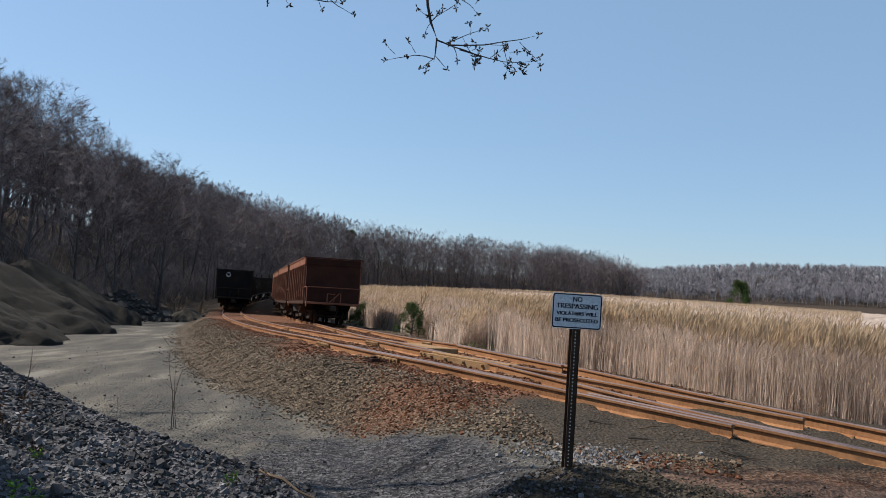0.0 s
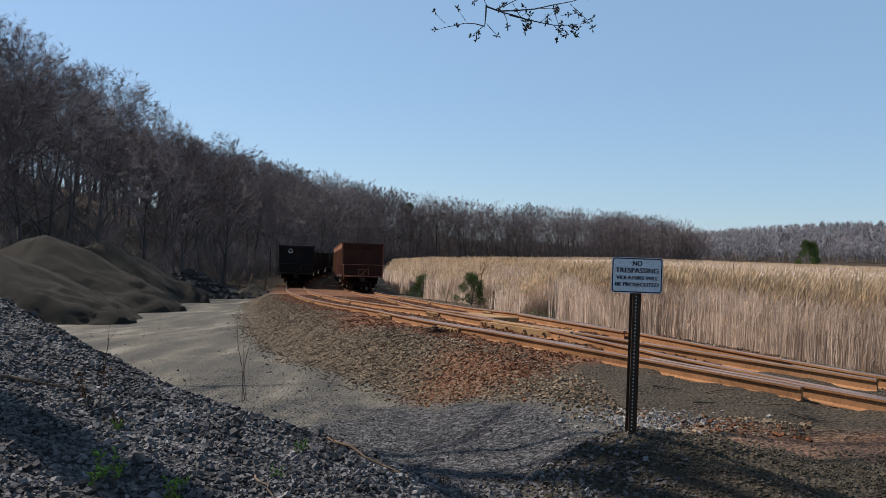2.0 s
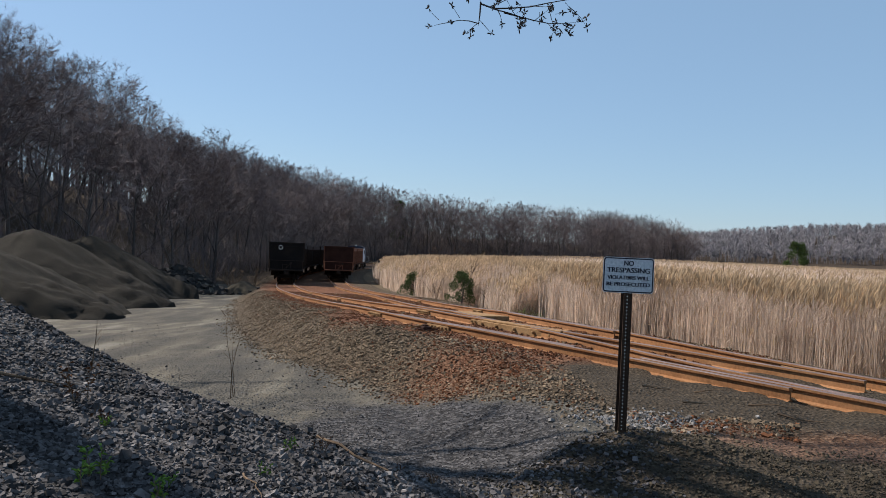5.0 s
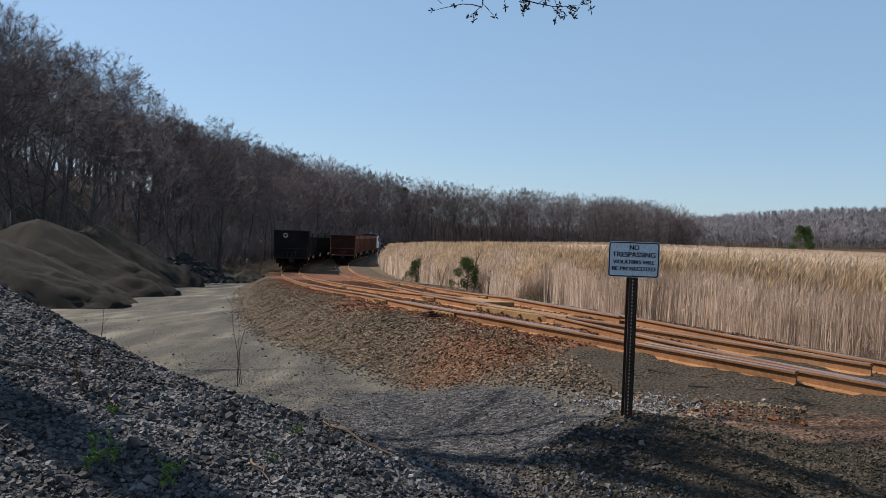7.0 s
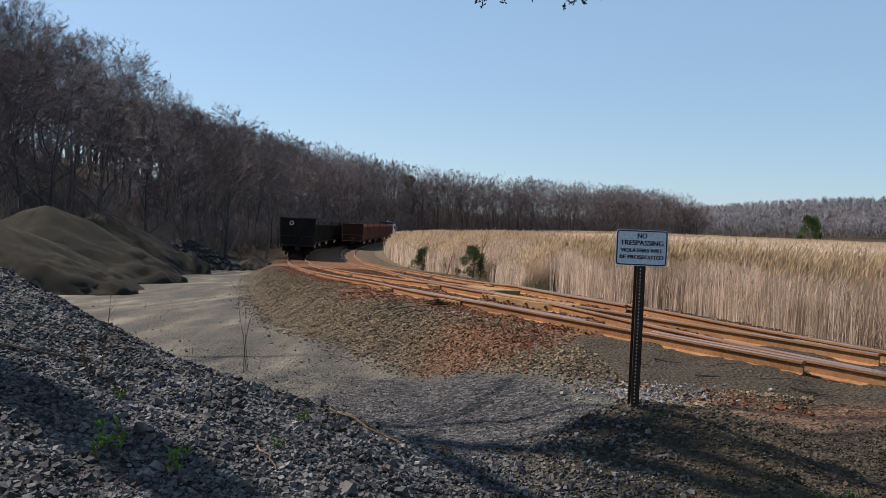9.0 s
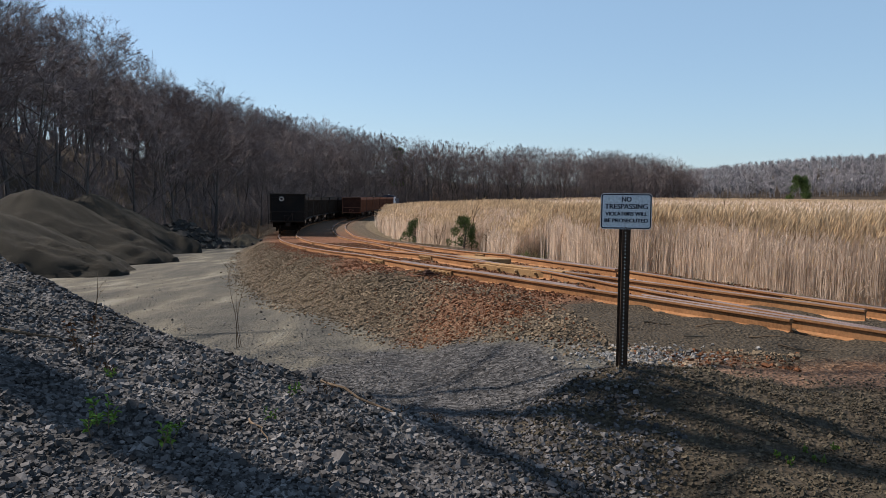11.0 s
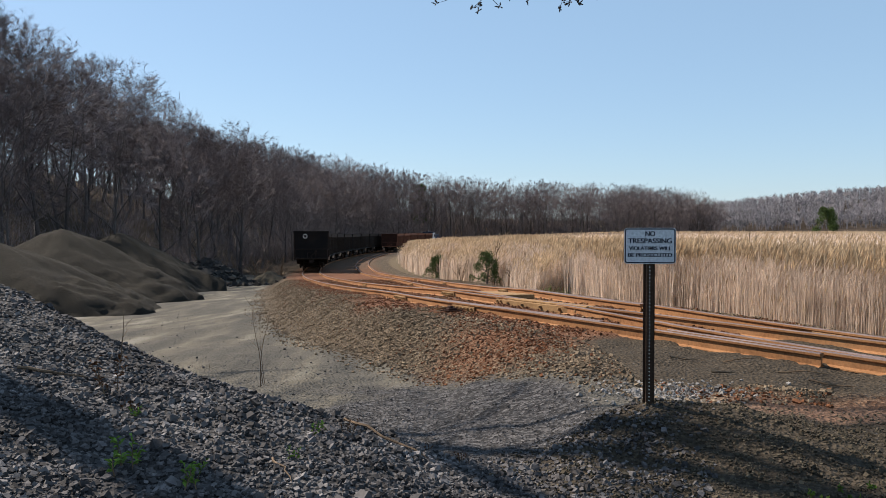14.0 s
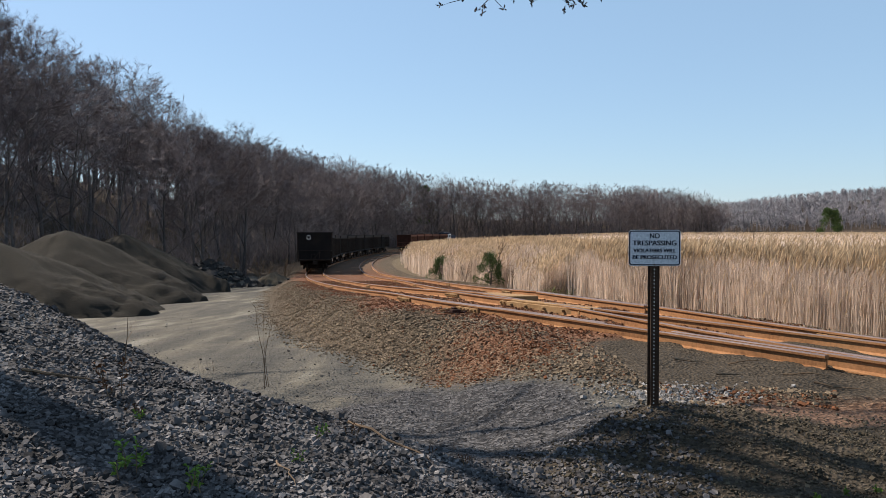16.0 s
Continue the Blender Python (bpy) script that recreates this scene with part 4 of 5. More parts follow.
def wood_tree_meshes(seed, height, wide=0.6, fork=0.34, limbs=8, sub=6, sprays=5, twigs=12, sliver=0.034):
    """A forest tree: a forking trunk under a rounded crown of fine twigs."""
    rng = random.Random(seed)
    trunk, crown = Sticks(), Sticks()
    a, c = height * wide / 2, height * (1 - fork) / 2
    mid = Vector((rng.gauss(0, 0.4), rng.gauss(0, 0.4), height - c))

    def shell(d, r):
        d = d.normalized() * r
        return mid + Vector((d.x * a, d.y * a, d.z * c))

    stem = wander(rng, Vector((0, 0, -0.6)), Vector((rng.gauss(0, 0.05), rng.gauss(0, 0.05), 1)), height * 0.8, 8, 0.07, 0.05)
    r0 = height * 0.0125
    radii = [r0 * (1.3 if i == 0 else 1 - 0.92 * i / 8) for i in range(9)]
    trunk.add(stem, radii, 6)
    for i in range(limbs):
        u = (fork * 0.85 + (0.78 - fork * 0.85) * (i + rng.random()) / limbs) / 0.8
        k = min(int(u * 8), 7)
        p = stem[k].lerp(stem[k + 1], u * 8 - k)
        az = i * 2.4 + rng.uniform(-0.5, 0.5)
        el = -0.35 + 1.6 * (i + 0.5) / limbs + rng.uniform(-0.2, 0.2)
        d = Vector((math.cos(az) * math.cos(el), math.sin(az) * math.cos(el), math.sin(el)))
        goal = shell(d, rng.uniform(0.72, 0.95))
        bend = p.lerp(goal, 0.5) + Vector((0, 0, rng.uniform(-0.06, 0.03) * height))
        lp = [p.lerp(bend, v).lerp(bend.lerp(goal, v), v) + Vector((rng.gauss(0, 0.12), rng.gauss(0, 0.12), rng.gauss(0, 0.1))) * (v > 0) for v in (0, 0.2, 0.4, 0.6, 0.8, 1.0)]
        lr = max(radii[k] * 0.5, 0.045)
        trunk.add(lp, [lr * (1 - 0.8 * j / 5) for j in range(6)], 4)
        for j in range(sub):
            v = 0.3 + 0.7 * (j + rng.random()) / sub
            m = min(int(v * 5), 4)
            q = lp[m].lerp(lp[m + 1], v * 5 - m)
            end = shell(d + Vector((rng.gauss(0, 0.38), rng.gauss(0, 0.38), rng.gauss(0.05, 0.38))), rng.uniform(0.8, 1.04))
            if (end - q).length > height * 0.26:
                end = q + (end - q).normalized() * height * 0.26
            sp = [q, q.lerp(end, 0.4) + Vector((rng.gauss(0, 0.15), rng.gauss(0, 0.15), rng.gauss(0.1, 0.12))), q.lerp(end, 0.75) + Vector((rng.gauss(0, 0.12), rng.gauss(0, 0.12), rng.gauss(0.1, 0.1))), end]
            crown.add(sp, [lr * 0.36, lr * 0.27, lr * 0.17, 0], 3)
            out = (end - mid).normalized()
            for w in range(sprays):
                vv = rng.uniform(0.25, 1.0) * 2.99
                mm = int(vv)
                qq = sp[mm].lerp(sp[mm + 1], vv - mm)
                dw = (out + Vector((rng.gauss(0, 0.6), rng.gauss(0, 0.6), rng.gauss(0.15, 0.5)))).normalized()
                tip = qq + dw * height * rng.uniform(0.04, 0.075)
                crown.add([qq, tip], [lr * 0.15, 0], 3)
                for _ in range(twigs):
                    f = qq.lerp(tip, rng.uniform(0.1, 1.0))
                    e = (dw * 0.8 + Vector((rng.gauss(0, 0.6), rng.gauss(0, 0.6), rng.gauss(0.2, 0.55)))).normalized()
                    crown.blade(f, f + e * height * rng.uniform(0.018, 0.048), sliver)
    return trunk, crown


def wood_tree(seed, height, label, **kw):
    t = tagged(new("tree"), label, "bare tree", "bare woodland trees")
    trunk, crown = wood_tree_meshes(seed, height, **kw)
    mesh_ob("trunk", trunk.v, trunk.f, M["bark"], t)
    mesh_ob("crown", crown.v, crown.f, M["twig"], t, "leafless twigs in bud")
    return t


def tree_thing(seed, height, label, **kw):
    t = tagged(new("tree"), label, "bare tree", "bare woodland trees")
    trunk, crown = tree_meshes(seed, height, **kw)
    mesh_ob("trunk", trunk.v, trunk.f, M["bark"], t)
    mesh_ob("crown", crown.v, crown.f, M["twig"], t, "leafless twigs in bud")
    return t


def build_woods():
    rng = random.Random(11)
    kinds = [wood_tree(20 + k, h, "leafless grey-brown woodland tree in early spring", limbs=l, wide=wi, fork=fo) for k, (h, l, wi, fo) in enumerate(((15, 9, 0.74, 0.14), (16, 9, 0.64, 0.24), (13.5, 9, 0.86, 0.12), (17, 9, 0.62, 0.26), (14, 9, 0.8, 0.16), (15.5, 9, 0.7, 0.18)))]
    spots = []
    e = EDGE_LINE
    for i in range(0, len(e) - 1):
        p, d = e[i], e[i + 1] - e[i]
        d = d / np.hypot(*d)
        left = np.array([-d[1], d[0]])
        y = p[1]
        if y < 14 or y > 345:
            continue
        for row in range(13 if y < 130 else 10):
            if rng.random() < (0.46 if y < 70 else 0.4 if y < 130 else 0.48):
                q = p + left * (1.2 + row * 4.2 + rng.uniform(-1.9, 1.9)) + d * rng.uniform(-1.3, 1.3)
                b = q[0] / max(q[1], 1)
                if -0.72 < b < 0.45:
                    spots.append((q[0], q[1], row))
    zs = ground_z(np.array([s[0] for s in spots]), np.array([s[1] for s in spots]), False)
    order = sorted(range(len(spots)), key=lambda i: spots[i][1] * 0.5 + spots[i][2] * 26)
    single = set(order[:300])
    light = [wood_tree_meshes(60 + k, 16, limbs=7, sub=5, sprays=3, twigs=7, wide=0.74, fork=0.14, sliver=0.075) for k in range(4)]
    forms = [(np.array([v[:] for v in t.v + c.v]), t.f + [tuple(i + len(t.v) for i in f) for f in c.f]) for t, c in light]
    used, V, Fc, base = set(), [], [], 0
    for i, ((x, y, row), z) in enumerate(zip(spots, zs)):
        k = rng.randrange(len(kinds))
        s = rng.uniform(0.82, 1.2) * float(np.interp(y, [30, 55, 75, 95, 120, 150, 240, 320], [0.57, 0.84, 0.92, 0.74, 0.68, 0.86, 1.07, 0.82]))
        turn = rng.uniform(0, 360)
        if i not in single:
            v, f = forms[k % 4]
            c, n = math.cos(radians(turn)) * s, math.sin(radians(turn)) * s
            V.append(np.stack([v[:, 0] * c - v[:, 1] * n + x, v[:, 0] * n + v[:, 1] * c + y, v[:, 2] * s + z], 1))
            Fc += [tuple(j + base for j in q) for q in f]
            base += len(v)
            continue
        m = pose(x, y, z, 0, 0, turn) @ Matrix.Diagonal((s, s, s, 1))
        if k not in used:
            used.add(k)
            kinds[k].matrix_basis = m
            continue
        ob = copy_thing(kinds[k], m)
        ob.scale = (s, s, s)
    ob = mesh_ob("deep_woods", np.concatenate(V).tolist(), Fc, M["twig"])
    tagged(ob, "dense leafless woods behind the edge of the trees", "woods", kind="stuff")


build_woods()


def undergrowth():
    """Saplings and brush along the foot of the woods."""
    rng = random.Random(15)
    st = Sticks()
    pts = []
    for i in range(0, len(EDGE_LINE) - 1):
        p, d = EDGE_LINE[i], EDGE_LINE[i + 1] - EDGE_LINE[i]
        d = d / np.hypot(*d)
        left = np.array([-d[1], d[0]])
        if p[1] < 14 or p[1] > 345:
            continue
        for _ in range(15 if p[1] < 130 else 22):
            q = p + left * (rng.uniform(-0.5, 1) + 30 * rng.random() ** 1.6) + d * rng.uniform(-1.2, 1.2)
            pts.append((q[0], q[1]))
    zs = ground_z(np.array([p[0] for p in pts]), np.array([p[1] for p in pts]), False)
    for (x, y), z in zip(pts, zs):
        h = rng.uniform(0.9, 4.8) * (1.0 if y < 130 else 1.5)
        w = 0.02 + y * 0.00012
        for _ in range(5):
            b = Vector((x + rng.gauss(0, 0.3), y + rng.gauss(0, 0.3), z - 0.1))
            p = wander(rng, b, Vector((rng.gauss(0, 0.22), rng.gauss(0, 0.22), 1)), h * rng.uniform(0.5, 1), 2, 0.15, 0)
            st.add(p, [w, w * 0.7, 0], 3)
            for _ in range(4):
                q = p[1].lerp(p[2], rng.random())
                e = Vector((rng.gauss(0, 1), rng.gauss(0, 1), rng.gauss(0.8, 0.6))).normalized()
                st.add([q, q + e * h * rng.uniform(0.15, 0.35)], [w * 0.6, 0], 3)
    ob = mesh_ob("undergrowth", st.v, st.f, M["twig"])
    tagged(ob, "leafless brush and saplings at the foot of the woods", "undergrowth", kind="stuff")


undergrowth()


def far_woods():
    """Woods on the far ridge, far beyond counting."""
    rng = random.Random(5)
    st = Sticks()
    n = 3600
    ys = [rng.uniform(560, 735) for _ in range(n)]
    xs = [y * rng.uniform(0.2, 0.8) for y in ys]
    zs = ground_z(np.array(xs), np.array(ys), False)
    for x, y, z in zip(xs, ys, zs):
        if x / y > 0.95:
            continue
        h = rng.uniform(7, 12)
        p = Vector((x, y, z - 0.5))
        st.add([p, p + Vector((0, 0, h))], [0.22, 0], 3)
        for _ in range(26):
            a, u = rng.uniform(0, 6.283), rng.uniform(0.3, 0.95)
            q = p + Vector((0, 0, h * u))
            ln = h * rng.uniform(0.15, 0.38)
            d = Vector((math.cos(a), math.sin(a), rng.uniform(0.3, 1.4))).normalized()
            st.add([q, q + d * ln], [0.2, 0], 3)
    ob = mesh_ob("far_woods", st.v, st.f, M["hazed_twig"])
    tagged(ob, "leafless woods on the far ridge with air haze put into their colour", "woods", kind="stuff")


far_woods()


def leaf_sprays(rng, centre_fn, count, size, verts, faces):
    for _ in range(count):
        p, out = centre_fn()
        d = (out + Vector((rng.gauss(0, 0.45), rng.gauss(0, 0.45), rng.gauss(0.35, 0.4)))).normalized()
        s = d.orthogonal().normalized()
        s.rotate(Matrix.Rotation(rng.uniform(0, 6.28), 3, d))
        L = size * rng.uniform(0.6, 1.4)
        w = L * 0.16
        b = len(verts)
        verts += [p - s * w, p + s * w, p + d * L + s * w * 0.3, p + d * L * 0.5 + s.cross(d) * w]
        faces += [(b, b + 1, b + 3), (b, b + 3, b + 2), (b + 1, b + 2, b + 3)]


def cedar(x, y, height, width, seed, label):
    """An evergreen bush: a stem with an uneven, gappy crown of small sprays."""
    rng = random.Random(seed)
    t = tagged(new("evergreen_bush"), label, "bush")
    t.matrix_basis = pose(x, y, gz(x, y) - 0.05)
    st = Sticks()
    st.add(wander(rng, Vector((0, 0, -0.1)), Vector((0, 0, 1)), height * 0.9, 4, 0.05, 0.1), [0.05, 0.04, 0.03, 0.02, 0], 5)
    clumps = []
    for _ in range(26):
        u = rng.random() ** 0.8
        a = rng.uniform(0, 6.283)
        r = width / 2 * (1.05 - u) ** 0.6 * rng.uniform(0.45, 1.15)
        clumps.append((Vector((r * math.cos(a), r * math.sin(a), height * (0.12 + 0.82 * u))), width * rng.uniform(0.1, 0.2)))
        st.add([Vector((0, 0, height * (0.05 + 0.7 * u))), clumps[-1][0]], [0.018, 0], 3)
    mesh_ob("stem", st.v, st.f, M["bark"], t)
    verts, faces = [], []

    def centre():
        c, r = rng.choice(clumps)
        o = Vector((rng.gauss(0, 1), rng.gauss(0, 1), rng.gauss(0, 1))).normalized()
        return c + o * r * rng.uniform(0.3, 1.0), o

    leaf_sprays(rng, centre, 5200, 0.07 * (height / 1.6), verts, faces)
    mesh_ob("foliage", verts, faces, M["cedar"], t, "dark green scaly sprays")


cedar(-0.3, 57.0, 1.8, 1.9, 1, "small dark green evergreen bush beside the track ballast")
cedar(2.15, 38.5, 1.65, 1.5, 2, "broad dark green evergreen bush before the reeds")
cedar(128.0, 262.0, 12.0, 8.5, 3, "lone dark evergreen tree standing out of the far reeds")


def bare_shrub(x, y, height, seed, label, stems=6, spread=0.3, twigs=14, r=0.012):
    rng = random.Random(seed)
    t = tagged(new("bare_shrub"), label, "shrub")
    t.matrix_basis = pose(x, y, gz(x, y) - 0.03)
    a, b = Sticks(), Sticks()
    for _ in range(stems):
        d = Vector((rng.gauss(0, spread), rng.gauss(0, spread), 1)).normalized()
        p = wander(rng, Vector((rng.gauss(0, 0.05), rng.gauss(0, 0.05), 0)), d, height * rng.uniform(0.7, 1.0), 5, 0.09, 0.03)
        a.add(p, [r, r * 0.85, r * 0.7, r * 0.5, r * 0.3, 0], 4)
        for _ in range(twigs):
            u = rng.uniform(0.3, 1) * 4.99
            k = int(u)
            q = p[k].lerp(p[k + 1], u - k)
            dd = (d + Vector((rng.gauss(0, 0.6), rng.gauss(0, 0.6), rng.gauss(0.1, 0.4)))).normalized()
            b.add(wander(rng, q, dd, height * rng.uniform(0.12, 0.3), 2, 0.15, 0.03), [r * 0.45, r * 0.3, 0], 3)
    mesh_ob("stems", a.v, a.f, M["dry_stem"], t)
    mesh_ob("twig_spray", b.v, b.f, M["dry_stem"], t)
    return t


bare_shrub(2.6, 38.9, 3.1, 31, "leafless sapling growing out of an evergreen bush", 1, 0.05, 40, 0.03)
bare_shrub(3.7, 34.5, 1.9, 32, "leafless grey shrub at the edge of the reeds", 9, 0.28, 22, 0.014)
cedar(-7.5, 258.0, 15.0, 6.0, 4, "dark evergreen pine among the leafless trees")
bare_shrub(-15.2, 64.5, 2.4, 35, "leafless brush beside the standing hopper cars", 10, 0.35, 16, 0.018)
bare_shrub(-14.0, 67.0, 2.0, 36, "leafless brush beside the standing hopper cars", 9, 0.4, 16, 0.018)
bare_shrub(-17.5, 63.0, 2.8, 37, "leafless brush at the edge of the woods", 10, 0.35, 16, 0.018)
bare_shrub(-19.0, 50.0, 2.6, 38, "leafless brush at the edge of the woods", 10, 0.35, 16, 0.018)
bare_shrub(1.0, 44.0, 1.3, 33, "low leafless shrub at the edge of the reeds", 9, 0.35, 16, 0.014)


def green_shrub(x, y, seed):
    """Low shrub breaking into pale green leaf."""
    rng = random.Random(seed)
    t = bare_shrub(x, y, 1.1, seed, "low shrub breaking into pale green leaf before the reeds", 14, 0.4, 12, 0.01)
    t.name = "leafing_shrub"
    verts, faces = [], []

    def centre():
        a, u = rng.uniform(0, 6.283), rng.random()
        r = 0.95 * math.sqrt(rng.random())
        return Vector((r * math.cos(a), r * math.sin(a), 0.15 + 0.75 * u * (1.1 - r))), Vector((0, 0, 1))

    leaf_sprays(rng, centre, 900, 0.09, verts, faces)
    ob = mesh_ob("leaves", verts, faces, M["spring_leaf"], t, "small pale green young leaves")


green_shrub(3.75, 27.5, 61)
green_shrub(4.3, 26.3, 62)


# ---- reeds ----
def reed_top(x, y):
    """Height of the reed tops over the plan."""
    dr, _ = line_dist(x, y, R_LINE)
    rim = np.interp(y, [0, 14, 25, 45, 75, 95, 130, 250], [0.98, 1.0, 1.0, 0.98, 0.5, -0.1, -0.35, -0.1])
    inner = np.interp(y, [0, 40, 120, 300], [1.1, 1.12, 1.15, 1.15])
    return rim + (inner - rim) * sstep(8, 55, dr) + 0.12 * lattice(x / 5.0, y / 5.0, 21) + 0.09 * lattice(x / 1.3, y / 1.3, 22)


def reed_front(y, rng):
    return 3.15 + 0.5 * math.sin(y * 0.31) + rng.random() * 0.8


def build_reeds():
    rng = np.random.default_rng(7)
    pts = []
    # front belt along the track, dense, then the open field, thinner with distance
    idx = R_LINE
    for lo, hi, y0, y1, count in ((3.1, 6.4, 6, 30, 42000), (3.5, 7.6, 30, 60, 22000), (4.2, 9, 56, 90, 8000), (5.7, 11, 84, 150, 7000), (5.0, 10, 6, 30, 11000), (6, 14, 30, 70, 12000), (8, 22, 60, 150, 6000)):
        k = rng.integers(0, len(idx) - 2, count * 6)
        k = k[(idx[k][:, 1] > y0) & (idx[k][:, 1] < y1)]
        k = rng.choice(k, count)
        d = idx[k + 1] - idx[k]
        d /= np.hypot(d[:, 0], d[:, 1])[:, None]
        off = lo + (hi - lo) * rng.random(count) ** 1.3 + 0.35 * np.sin(idx[k][:, 1] * 0.9) + 0.2
        q = idx[k] + np.stack([d[:, 1], -d[:, 0]], 1) * off[:, None] + d * rng.uniform(-0.5, 0.5, (count, 1))
        pts.append(q)
    n = 52000
    r = 12 + (270 - 12) * rng.random(n) ** 1.25
    b = rng.uniform(-0.12, 0.66, n)
    q = np.stack([r * b, r], 1)
    pts.append(q)
    P = np.concatenate(pts)
    dr, sr = line_dist(P[:, 0], P[:, 1], R_LINE)
    de, se = line_dist(P[:, 0], P[:, 1], EDGE_LINE)
    P = P[(sr > 0) & (dr > np.interp(P[:, 1], [24, 40, 55, 95], [3.0, 3.5, 3.5, 4.5])) & ((se > 0) | (P[:, 1] < 200))]
    for bx, by, br in ((-0.3, 56.2, 2.5), (2.1, 37.6, 2.3), (3.6, 34.2, 1.3), (3.9, 26.9, 1.6), (3.5, 25.3, 1.1)):
        P = P[np.hypot(P[:, 0] - bx, P[:, 1] - by) > br]
    z0 = ground_z(P[:, 0], P[:, 1], False)
    z1 = reed_top(P[:, 0], P[:, 1]) + rng.normal(0, 0.1, len(P)) - (rng.random(len(P)) < 0.25) * rng.uniform(0.2, 1.3, len(P))
    young = np.where(P[:, 1] > 26, 0.5 + 0.5 * sstep(0, 2.6, line_dist(P[:, 0], P[:, 1], R_LINE)[0] - np.interp(P[:, 1], [24, 40, 55, 95], [3.0, 3.5, 3.5, 4.5])), 1.0)
    z1 = z0 + (z1 - z0) * np.minimum(1, young + 0.25 * rng.random(len(P)))
    n = len(P)
    dist = np.hypot(P[:, 0], P[:, 1])
    w = np.clip(0.0016 + dist * 0.00022, 0.0042, 0.04)
    ang = rng.uniform(0, math.pi, n)
    ca, sa = np.cos(ang) * w, np.sin(ang) * w
    lx, ly = rng.normal(0, 0.07, n) + 0.04, rng.normal(0, 0.07, n)
    base = np.stack([P[:, 0], P[:, 1], z0], 1)
    top = np.stack([P[:, 0] + lx * 1.3, P[:, 1] + ly * 1.3, z1], 1)
    midp = base * 0.45 + top * 0.55 - np.stack([lx, ly, 0 * lx], 1) * 0.25
    side = np.stack([ca, sa, 0 * ca], 1)
    V = np.stack([base - side, base + side, midp - side * 0.8, midp + side * 0.8, top], 1).reshape(-1, 3)
    i = np.arange(n)[:, None] * 5
    F4 = (i + np.array([[0, 1, 3, 2]])).tolist()
    F3 = (i + np.array([[2, 3, 4]])).tolist()
    # dry leaves hanging from the stalks of the near belts
    near = np.where(dist < 60)[0]
    u = rng.uniform(0.3, 0.9, len(near))[:, None]
    st = base[near] * (1 - u) + top[near] * u
    a = rng.uniform(0, 2 * math.pi, len(near))
    L = rng.uniform(0.12, 0.32, len(near))
    out = np.stack([np.cos(a) * L, np.sin(a) * L, rng.uniform(-0.12, 0.35, len(near))], 1)
    wl = np.stack([-np.sin(a), np.cos(a), 0 * a], 1) * (w[near] * 1.2)[:, None]
    V2 = np.stack([st - wl, st + wl, st + out], 1).reshape(-1, 3)
    k = np.arange(len(near))[:, None] * 3 + len(V)
    F5 = (k + np.array([[0, 1, 2]])).tolist()
    me_v = np.concatenate([V, V2])
    ob = mesh_ob("reed_stalks", me_v.tolist(), F4 + F3 + F5, M["reed_stalk"])
    tagged(ob, "tall dry straw-coloured reeds of last year", "reeds", kind="stuff")
    # feathery plumes
    has = rng.random(n) < 0.5
    tp = top[has]
    m = len(tp)
    wp = np.clip(0.009 + dist[has] * 0.0003, 0.012, 0.055)
    dirn = np.stack([lx[has] * 0.5 + 0.03, ly[has] * 0.5, 0.15 + 0 * lx[has]], 1)
    s2 = np.stack([np.cos(ang[has] + 0.8) * wp, np.sin(ang[has] + 0.8) * wp, 0 * wp], 1)
    s3 = np.stack([-np.sin(ang[has] + 0.8) * wp, np.cos(ang[has] + 0.8) * wp, 0 * wp], 1)
    b0 = tp - dirn * 0.25
    c0 = tp + dirn * 0.35
    e0 = tp + dirn * 1.0
    V = np.stack([b0, c0 - s2, c0 + s2, e0, c0 - s3, c0 + s3], 1).reshape(-1, 3)
    i = np.arange(m)[:, None] * 6
    Fp = np.concatenate([i + np.array([[0, 2, 3, 1]]), i + np.array([[0, 5, 3, 4]])]).tolist()
    ob = mesh_ob("reed_plumes", V.tolist(), Fp, M["reed_plume"])
    tagged(ob, "tan feathery seed heads of dry reeds", "reed plumes", kind="stuff")
    # thatch: the closed mass of stalks behind the front belt
    n1, n2 = 220, 160
    rr = 16 + (420 - 16) * np.linspace(0, 1, n2) ** 2
    bb = np.linspace(-0.14, 0.85, n1)
    R2, B2 = np.meshgrid(rr, bb, indexing="ij")
    X, Y = R2 * B2, R2
    dr, sr = line_dist(X, Y, R_LINE)
    de, se = line_dist(X, Y, EDGE_LINE)
    Z = reed_top(X, Y) - 0.95 + 0.35 * lattice(X / 1.1, Y / 1.1, 31)
    depth = np.where(sr > 0, sstep(6.2 + np.interp(Y, [55, 95], [0, 3]), 9.5 + np.interp(Y, [55, 95], [0, 4]), dr), 0) * np.where((se > 0) | (Y > 330), sstep(-1, 3, np.where(se > 0, de, 3)), 0)
    Z = Z * depth + (marsh_z(Y) - 0.6) * (1 - depth)
    ii = np.arange(n1 * n2).reshape(n2, n1)
    Fc = np.stack([ii[:-1, :-1], ii[:-1, 1:], ii[1:, 1:], ii[1:, :-1]], -1).reshape(-1, 4)
    ob = mesh_ob("reed_thatch", np.stack([X, Y, Z], -1).reshape(-1, 3).tolist(), Fc.tolist(), M["reed_stalk"], smooth=True)
    tagged(ob, "closed mass of dry reeds across the marsh", "reeds", kind="stuff")


build_reeds()


